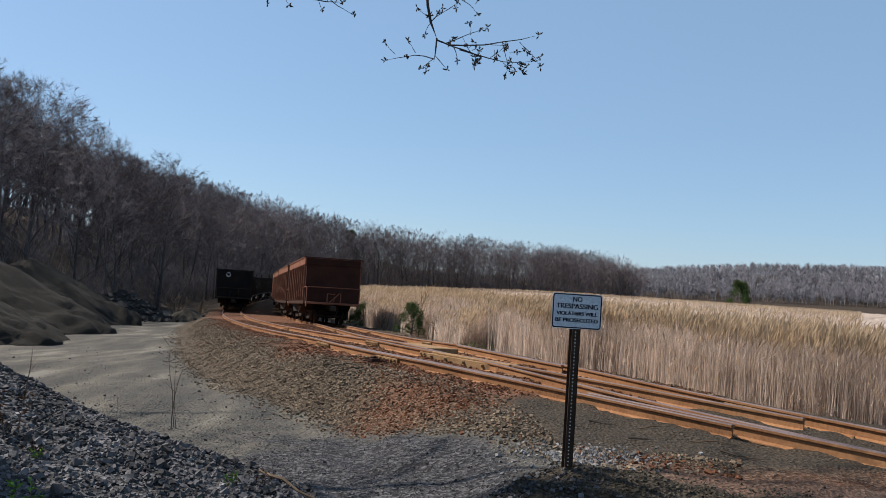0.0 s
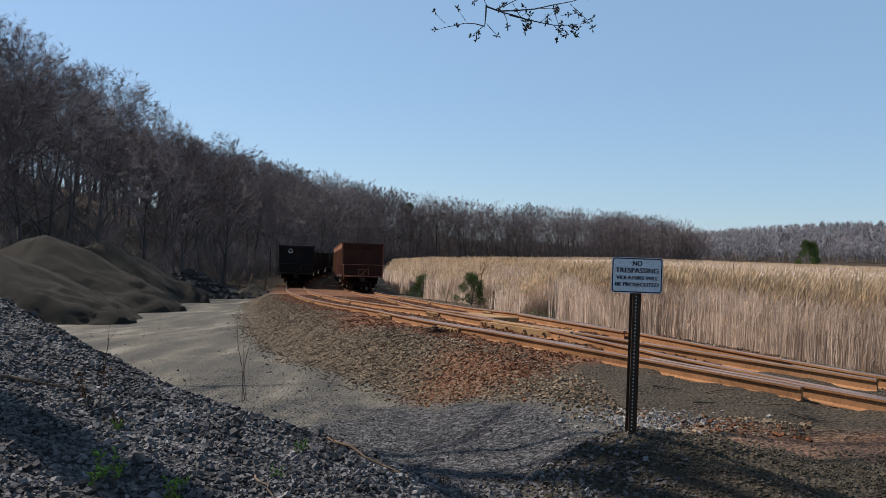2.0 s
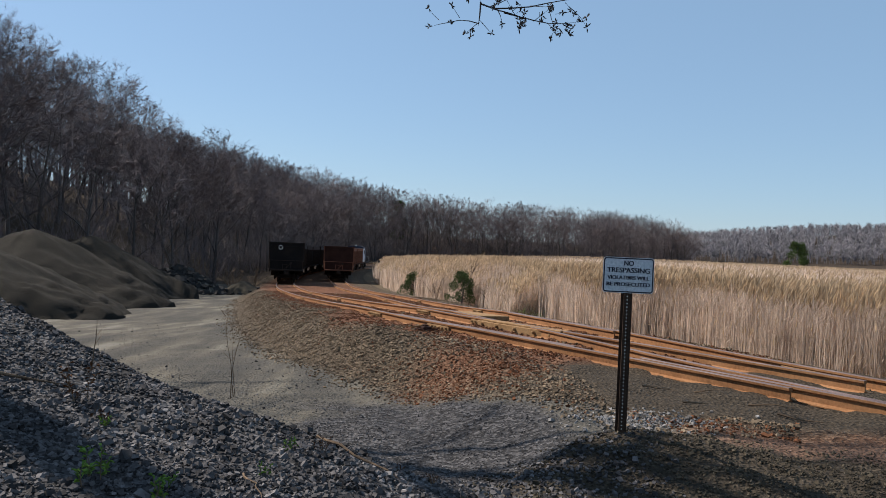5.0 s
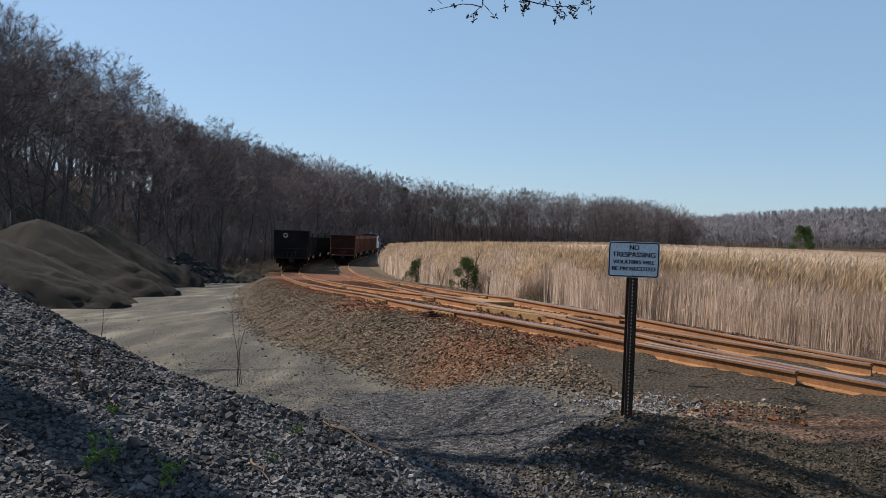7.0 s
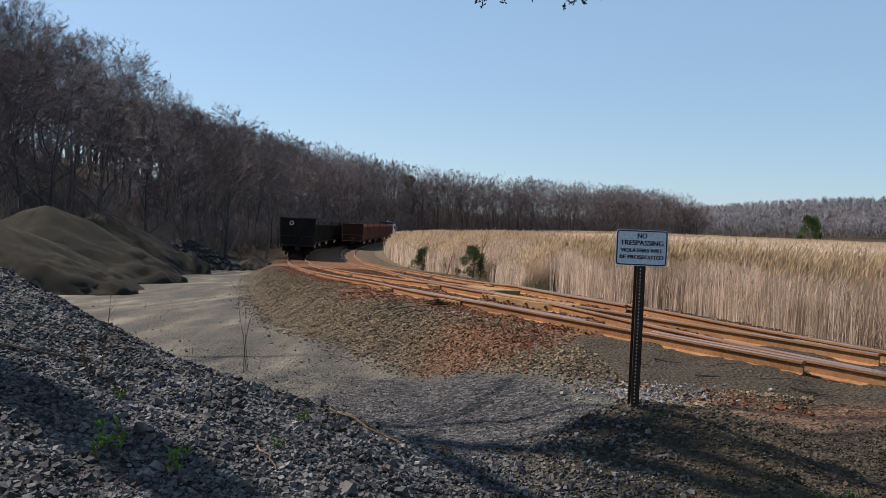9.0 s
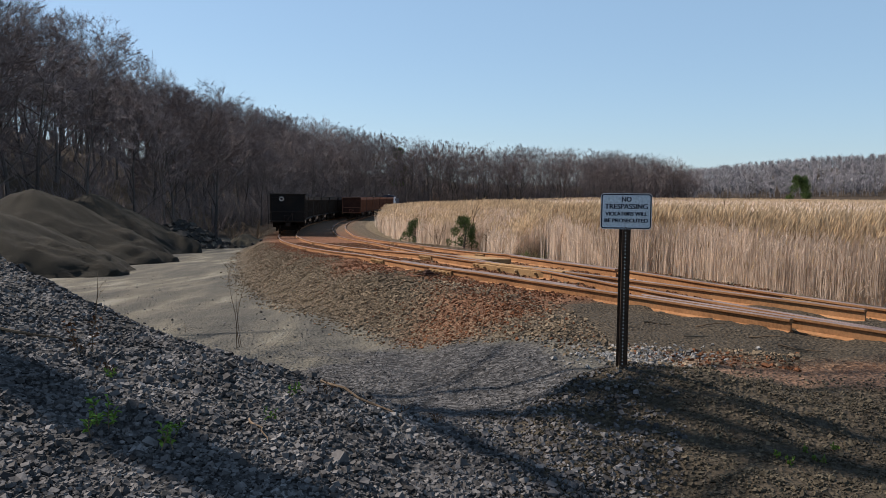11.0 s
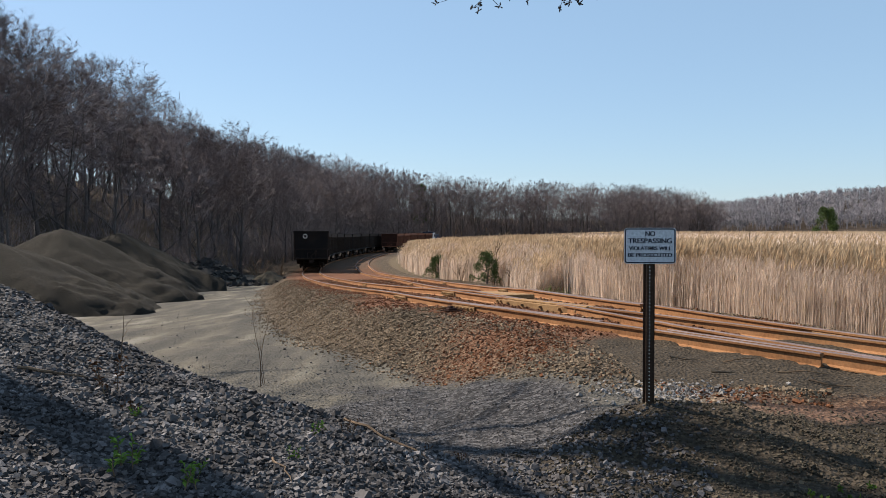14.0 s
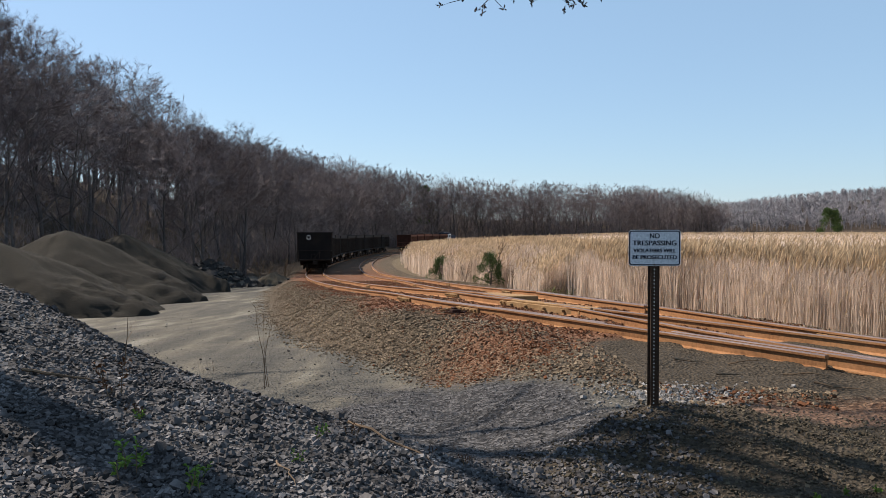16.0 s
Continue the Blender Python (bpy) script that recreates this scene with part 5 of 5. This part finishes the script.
# ---- loose stones ----
def stone_forms(count, seed):
    """Angular crushed stones."""
    rng = random.Random(seed)
    out = []
    tri = np.array([(0, 2, 1), (1, 2, 3), (4, 5, 6), (5, 7, 6), (0, 1, 4), (1, 5, 4), (2, 6, 3), (3, 6, 7), (0, 4, 2), (2, 4, 6), (1, 3, 5), (3, 7, 5)])
    for _ in range(count):
        sx, sy, sz = rng.uniform(0.8, 1.2), rng.uniform(0.65, 0.95), rng.uniform(0.5, 0.85)
        v = np.array([[x * sx * rng.uniform(0.5, 1.0), y * sy * rng.uniform(0.5, 1.0), z * sz * rng.uniform(0.5, 1.0)] for x in (-1, 1) for y in (-1, 1) for z in (-1, 1)])
        e = Euler((rng.uniform(-0.6, 0.6), rng.uniform(-0.6, 0.6), 0)).to_matrix()
        out.append((v @ np.array(e).T, tri))
    return out


FORMS = stone_forms(16, 3)


def scatter_stones(name, P, size, material, label, seed):
    rng = np.random.default_rng(seed)
    z = ground_z(P[:, 0], P[:, 1])
    Vs, Fs, base = [], [], 0
    order = rng.integers(0, len(FORMS), len(P))
    for k, (v, f) in enumerate(FORMS):
        sel = np.where(order == k)[0]
        if not len(sel):
            continue
        a = rng.uniform(0, 6.283, len(sel))
        s = size[sel]
        c, sn = np.cos(a)[:, None], np.sin(a)[:, None]
        x = (v[:, 0] * c - v[:, 1] * sn) * s[:, None] + P[sel, 0][:, None]
        y = (v[:, 0] * sn + v[:, 1] * c) * s[:, None] + P[sel, 1][:, None]
        zz = v[:, 2][None] * s[:, None] + (z[sel] + s * 0.22)[:, None]
        Vs.append(np.stack([x, y, zz], -1).reshape(-1, 3))
        Fs.append((f[None] + (np.arange(len(sel)) * len(v))[:, None, None] + base).reshape(-1, 3))
        base += len(sel) * len(v)
    ob = mesh_ob(name, np.concatenate(Vs).tolist(), np.concatenate(Fs).tolist(), material)
    return tagged(ob, label, "gravel", kind="stuff")


def build_stones():
    rng = np.random.default_rng(12)

    def polar(n, r0, r1, b0, b1, power=1.0):
        r = r0 + (r1 - r0) * rng.random(n) ** power
        b = rng.uniform(b0, b1, n)
        return np.stack([r * b, r], 1)

    # grey crushed stone on the near bank and heap
    P = polar(66000, 2.7, 10.5, -0.85, 0.35, 1.2)
    tan, grey, yardz, rust, marsh, soil = zones(P[:, 0], P[:, 1])
    P = P[rng.random(len(P)) < grey * 1.1]
    coarse = 1 - 0.5 * sstep(0.3, 0.9, P[:, 1] - bank_crest(P[:, 0]))
    scatter_stones("grey_gravel", P, (rng.gamma(4, 0.0022, len(P)) + 0.0032) * coarse, M["stone_grey"], "blue-grey crushed stone on the bank", 1)
    # tan ballast of the shoulder
    P = polar(230000, 6.5, 48, -0.36, 0.5, 1.5)
    tan, grey, yardz, rust, marsh, soil = zones(P[:, 0], P[:, 1])
    keep = (rng.random(len(P)) < tan) & (grey < 0.5) & (soil < 0.5) & (P[:, 1] > 6.5) & ((P[:, 0] < 1.7) | (P[:, 1] > 11.5) | (rng.random(len(P)) < 0.3))
    P2 = P[keep]
    rr = rust[keep] + rng.normal(0, 0.26, len(P2)) + 0.25 * lattice(P2[:, 0] / 1.3, P2[:, 1] / 1.3, 40)
    dr, sr = line_dist(P2[:, 0], P2[:, 1], R_LINE)
    A, B = P2[rr < 0.5], P2[rr >= 0.5]
    scatter_stones("tan_ballast", A, rng.gamma(5, 0.0021, len(A)) + 0.004 + 0.00018 * A[:, 1], M["stone_tan"], "tan ballast stones on the track shoulder", 2)
    B = B[:28000]
    scatter_stones("rusty_ballast", B, rng.gamma(5, 0.002, len(B)) + 0.0035 + 0.00018 * B[:, 1], M["stone_rust"], "rust-stained ballast stones along the rails", 3)
    # small dark grit of the mound round the sign
    P = polar(27000, 3.0, 6.6, 0.0, 0.75)
    tan, grey, yardz, rust, marsh, soil = zones(P[:, 0], P[:, 1])
    P = P[rng.random(len(P)) < soil]
    scatter_stones("mound_grit", P, rng.gamma(3, 0.0018, len(P)) + 0.0022, M["mound_stone"], "small brown grit on the mound", 4)
    # white patch of fresh stone behind the sign
    P = np.stack([rng.normal(2.1, 0.33, 900), rng.normal(7.2, 0.22, 900)], 1)
    scatter_stones("pale_gravel", P, rng.gamma(4, 0.0025, len(P)) + 0.003, M["stone_pale"], "patch of pale crushed stone behind the sign", 5)
    # pebbles of the yard
    P = polar(3000, 6.5, 26, -0.45, 0.06, 1.6)
    tan, grey, yardz, rust, marsh, soil = zones(P[:, 0], P[:, 1])
    P = P[(yardz > 0.5) & (tan < 0.3) & (grey < 0.3)]
    scatter_stones("yard_pebbles", P, rng.gamma(2, 0.0032, len(P)) + 0.0025, M["stone_grey"], "scattered grey pebbles on the pale yard", 6)
    # dark broken rock heap at the end of the yard
    P = np.concatenate([np.stack([rng.normal(px, s, 1100), rng.normal(py, s, 1100)], 1) for px, py, s in ((-17.6, 57.4, 1.7), (-20, 54.5, 1.9))])
    scatter_stones("rock_heap", P, rng.gamma(3, 0.035, len(P)) + 0.04, M["stone_dark"], "heap of dark broken rock by the woods", 7)


build_stones()


# ---- trees beside and behind the viewer ----
def place_tree(seed, height, x, y, label, **kw):
    t = tree_thing(seed, height, label, **kw)
    t.matrix_basis = pose(x, y, gz(x, y))
    return t


place_tree(91, 23.0, -7.7, 7.55, "tall leafless tree whose trunk shades the gravel bank", limbs=9, spread=0.34, first=0.5, sub=3, twigs=2, lean=0.0, bend=0.015)
place_tree(92, 20.0, -12.2, 15.0, "leafless tree on the slope beside the yard", limbs=11, spread=0.36, first=0.42, sub=4, twigs=3)
place_tree(94, 22.0, -9.4, 12.3, "tall spreading leafless tree whose limbs shade the hollow", limbs=15, spread=0.44, first=0.42, sub=5, twigs=3, twig_r=0.02)
place_tree(95, 20.0, -8.7, 10.6, "leafless tree with heavy limbs that shade the mound", limbs=9, spread=0.42, first=0.45, sub=3, twigs=2)


def bud_cluster(rng, p, verts, faces):
    for _ in range(7):
        d = Vector((rng.gauss(0, 1), rng.gauss(0, 1), rng.gauss(0.2, 1))).normalized()
        s = d.orthogonal().normalized()
        L, w = rng.uniform(0.014, 0.032), 0.0055
        b = len(verts)
        verts += [p, p + d * L * 0.6 + s * w, p + d * L, p + d * L * 0.6 - s * w, p + d * L * 0.55 + s.cross(d) * w]
        faces += [(b, b + 1, b + 4), (b, b + 4, b + 3), (b + 1, b + 2, b + 4), (b + 4, b + 2, b + 3)]


def overhanging_tree():
    """A tree behind the viewer; the tip of one bough hangs into sight."""
    rng = random.Random(8)
    t = tagged(new("tree"), "leafless tree whose budding bough hangs overhead", "bare tree")
    t.matrix_basis = pose(1.8, -3.6, gz(1.8, -3.6) - 0.1)
    o = Vector((1.8, -3.6, gz(1.8, -3.6) - 0.1))
    trunk, twigs = Sticks(), Sticks()
    trunk.add([Vector((0, 0, -0.4)), Vector((0.05, 0.05, 2)), Vector((-0.1, 0.2, 4.2)), Vector((-0.2, 0.1, 6.5)), Vector((0, 0, 9))], [0.24, 0.19, 0.15, 0.1, 0], 10)
    trunk.add([p - o for p in (Vector((1.7, -3.4, 4.2)), Vector((1.2, -1.8, 5.0)), Vector((0.7, 0.6, 5.2)), Vector((0.25, 3.0, 4.6)), Vector((0.15, 4.05, 3.75)), Vector((0.155, 4.19, 3.25)))], [0.09, 0.06, 0.04, 0.022, 0.013, 0.008], 7)
    mesh_ob("trunk", trunk.v, trunk.f, M["bark"], t)
    verts, faces = [], []

    def sprig(x, z, dx, dz, length, r, depth, curl=0.0):
        p, d = Vector((x, 4.19 + rng.uniform(-0.02, 0.02), z)), Vector((dx, rng.uniform(-0.25, 0.25), dz)).normalized()
        pts = [p]
        n = 5
        for k in range(n):
            d = (d + Vector((rng.gauss(0, 0.12), rng.gauss(0, 0.1), rng.gauss(0, 0.12) + curl))).normalized()
            pts.append(pts[-1] + d * length / n)
        twigs.add([q - o for q in pts], [r * (1 - 0.6 * k / n) for k in range(n)] + [0], 5)
        bud_cluster(rng, pts[-1] - o, verts, faces)
        if depth:
            for k in range(1, n):
                if rng.random() < 0.8:
                    s = rng.choice((-1, 1))
                    e = pts[k + 1] - pts[k]
                    sprig(pts[k].x, pts[k].z, e.x * 0.6 - s * e.z, e.z * 0.6 + s * e.x, length * rng.uniform(0.2, 0.4), r * 0.55, depth - 1)
        return pts

    twigs.add([q - o for q in (Vector((0.153, 4.19, 3.28)), Vector((0.173, 4.19, 3.13)), Vector((0.195, 4.19, 3.04)), Vector((0.238, 4.19, 2.945)))], [0.0085, 0.0078, 0.007, 0.0055], 6)
    twigs.add([q - o for q in (Vector((0.234, 4.19, 2.955)), Vector((0.232, 4.19, 2.88)), Vector((0.226, 4.19, 2.82)))], [0.005, 0.004, 0.002], 5)
    sprig(0.228, 2.835, -0.9, 0.35, 0.30, 0.0032, 1, -0.16)
    sprig(0.23, 2.84, -0.3, -0.5, 0.11, 0.0025, 1)
    sprig(0.232, 2.86, 0.5, -0.5, 0.10, 0.0025, 0)
    sprig(0.236, 2.945, 0.9, -0.35, 0.25, 0.005, 1, 0.04)
    sprig(0.30, 2.925, 1.0, 0.02, 0.50, 0.0045, 2, 0.05)
    sprig(0.36, 2.90, 1.0, -0.22, 0.42, 0.004, 2, 0.05)
    sprig(0.29, 2.93, 0.8, 0.35, 0.24, 0.003, 1)
    sprig(0.195, 3.04, 0.6, 0.7, 0.26, 0.0035, 1)
    sprig(0.195, 3.06, -0.9, 0.2, 0.09, 0.0025, 1)
    sprig(0.19, 3.03, -0.3, -0.8, 0.08, 0.002, 0)
    sprig(0.30, 3.20, 0.8, -0.3, 0.2, 0.003, 1)
    sprig(-0.69, 3.12, 0.1, -1.0, 0.06, 0.0025, 0)
    sprig(-0.62, 3.13, 0.5, -0.8, 0.1, 0.0025, 0)
    sprig(-0.50, 3.10, 1.0, 0.1, 0.22, 0.004, 1)
    sprig(-0.36, 3.11, 0.8, -0.5, 0.16, 0.0025, 0)
    twigs.add([q - o for q in (Vector((0.35, 2.6, 4.75)), Vector((-0.3, 3.6, 3.6)), Vector((-0.52, 4.15, 3.10)))], [0.016, 0.01, 0.004], 5)
    twigs.add([q - o for q in (Vector((-0.1, 3.3, 3.9)), Vector((-0.5, 3.9, 3.35)), Vector((-0.69, 4.19, 3.12)))], [0.01, 0.007, 0.003], 5)
    twigs.add([q - o for q in (Vector((-0.5, 3.9, 3.35)), Vector((-0.62, 4.19, 3.13))) ], [0.005, 0.0], 5)
    twigs.add([q - o for q in (Vector((0.15, 4.1, 3.55)), Vector((0.3, 4.19, 3.2)), Vector((0.34, 4.19, 3.16)))], [0.006, 0.004, 0.002], 5)
    mesh_ob("bough", twigs.v, twigs.f, M["bark"], t)
    tagged(mesh_ob("budding_spray", verts, faces, M["bark"], t, "swelling leaf buds"), kind="stuff")


overhanging_tree()


# ---- weeds and litter on the bank ----
def on_ground(b, s, z):
    """Where the ray with bearing b and slope s from the eye meets the ground."""
    d = np.arange(2.0, 60, 0.02)
    g = ground_z(b * d, d)
    k = int(np.argmax(1.605 + s * d <= g))
    return b * d[k], d[k]


def tall_weed(b, s, height, seed, stems=1, label="thin dry leafless weed stem standing on the gravel bank", spread=0.08, r=0.006, tw=5):
    x, y = on_ground(b, s, 0)
    t = bare_shrub(x, y, height, seed, label, stems, spread, tw, r)
    t.name = "dry_weed"
    tagged(t, "", "weed")


tall_weed(-0.238, -0.2, 1.35, 41, 2, spread=0.16, r=0.007, tw=3)
tall_weed(-0.228, -0.2, 1.1, 42, 1, spread=0.25, r=0.005, tw=3)
tall_weed(-0.424, -0.175, 0.5, 43, 1, r=0.005, tw=2)
tall_weed(-0.30, -0.18, 0.3, 44, 1, r=0.004, tw=2)


def leafy_weed(b, s, height, seed, leaves=40, label="small fresh green weed among the stones", mat="weed_green"):
    rng = random.Random(seed)
    x, y = on_ground(b, s, 0)
    t = tagged(new("green_weed" if mat == "weed_green" else "dead_weed"), label, "weed")
    t.matrix_basis = pose(x, y, gz(x, y) - 0.01)
    st = Sticks()
    verts, faces = [], []
    for _ in range(max(3, leaves // 12)):
        p = wander(rng, Vector((rng.gauss(0, height * 0.2), rng.gauss(0, height * 0.2), 0)), Vector((rng.gauss(0, 0.35), rng.gauss(0, 0.35), 1)), height * rng.uniform(0.6, 1), 3, 0.1, 0.02)
        st.add(p, [0.004, 0.003, 0.002, 0], 4)
        for _ in range(12):
            u = rng.uniform(0.15, 1) * 2.99
            k = int(u)
            q = p[k].lerp(p[k + 1], u - k)
            d = Vector((rng.gauss(0, 1), rng.gauss(0, 1), rng.gauss(0.4, 0.4))).normalized()
            sd = d.cross(Vector((0, 0, 1))).normalized() if abs(d.z) < 0.95 else Vector((1, 0, 0))
            L = height * rng.uniform(0.14, 0.3) * (1.0 if mat == 'weed_green' else 0.45)
            i = len(verts)
            verts += [q, q + d * L * 0.5 + sd * L * 0.2 + Vector((0, 0, 0.01)), q + d * L, q + d * L * 0.5 - sd * L * 0.2 + Vector((0, 0, 0.01))]
            faces += [(i, i + 1, i + 2), (i, i + 2, i + 3)]
    mesh_ob("stems", st.v, st.f, M["dry_stem"], t)
    mesh_ob("leaves", verts, faces, M[mat], t)


leafy_weed(-0.16, -0.263, 0.10, 1, 36)
leafy_weed(-0.197, -0.296, 0.08, 2, 24)
leafy_weed(-0.42, -0.313, 0.20, 3, 60, "fresh green leafy weed growing through the gravel")
leafy_weed(-0.328, -0.331, 0.14, 4, 60, "fresh green leafy weed growing through the gravel")
leafy_weed(-0.39, -0.24, 0.09, 5, 30)
for k, (b, sl) in enumerate(((0.47, -0.345), (0.51, -0.34), (0.55, -0.335), (0.53, -0.352), (0.49, -0.355))):
    leafy_weed(b, sl, 0.06, 20 + k, 48, "low tuft of fresh grass on the foot of the mound")
leafy_weed(-0.43, -0.205, 0.34, 6, 60, "dead brown weed clump on the gravel bank", "dead_leaf")
leafy_weed(-0.40, -0.235, 0.12, 7, 70, "flat mat of dead brown leaves on the gravel bank", "dead_leaf")
leafy_weed(0.025, -0.301, 0.08, 8, 70, "scatter of dead red-brown leaves in the hollow", "dead_leaf")
leafy_weed(-0.12, -0.262, 0.10, 9, 60, "scatter of dead brown leaves in the hollow", "dead_leaf")
leafy_weed(-0.02, -0.285, 0.07, 10, 40, "scatter of dead brown leaves in the hollow", "dead_leaf")


def fallen_stick(b, s, length, turn, seed, r=0.012):
    rng = random.Random(seed)
    x, y = on_ground(b, s, 0)
    st = Sticks()
    d = Vector((math.cos(radians(turn)), math.sin(radians(turn)), 0))
    pts = []
    for k in range(7):
        q = Vector((x, y, 0)) + d * length * k / 6 + Vector((rng.gauss(0, 0.012), rng.gauss(0, 0.012), 0))
        q.z = gz(q.x, q.y) + r * 0.9 + 0.012
        pts.append(q)
    st.add(pts, [r * (1 - 0.1 * k) for k in range(6)] + [0], 5)
    ob = mesh_ob("fallen_stick", st.v, st.f, M["dry_stem"])
    tagged(ob, "thin dead stick lying on the ground", "stick", "fallen sticks")


for args in ((-0.13, -0.25, 0.7, -35, 1), (-0.55, -0.18, 0.5, 5, 2), (-0.22, -0.3, 0.3, -60, 3, 0.008), (0.43, -0.185, 0.5, -20, 4), (0.47, -0.195, 0.45, -25, 5), (0.29, -0.165, 0.4, -15, 6), (0.36, -0.172, 0.35, -20, 7), (0.345, -0.185, 0.3, 10, 8)):
    fallen_stick(*args)


motions()
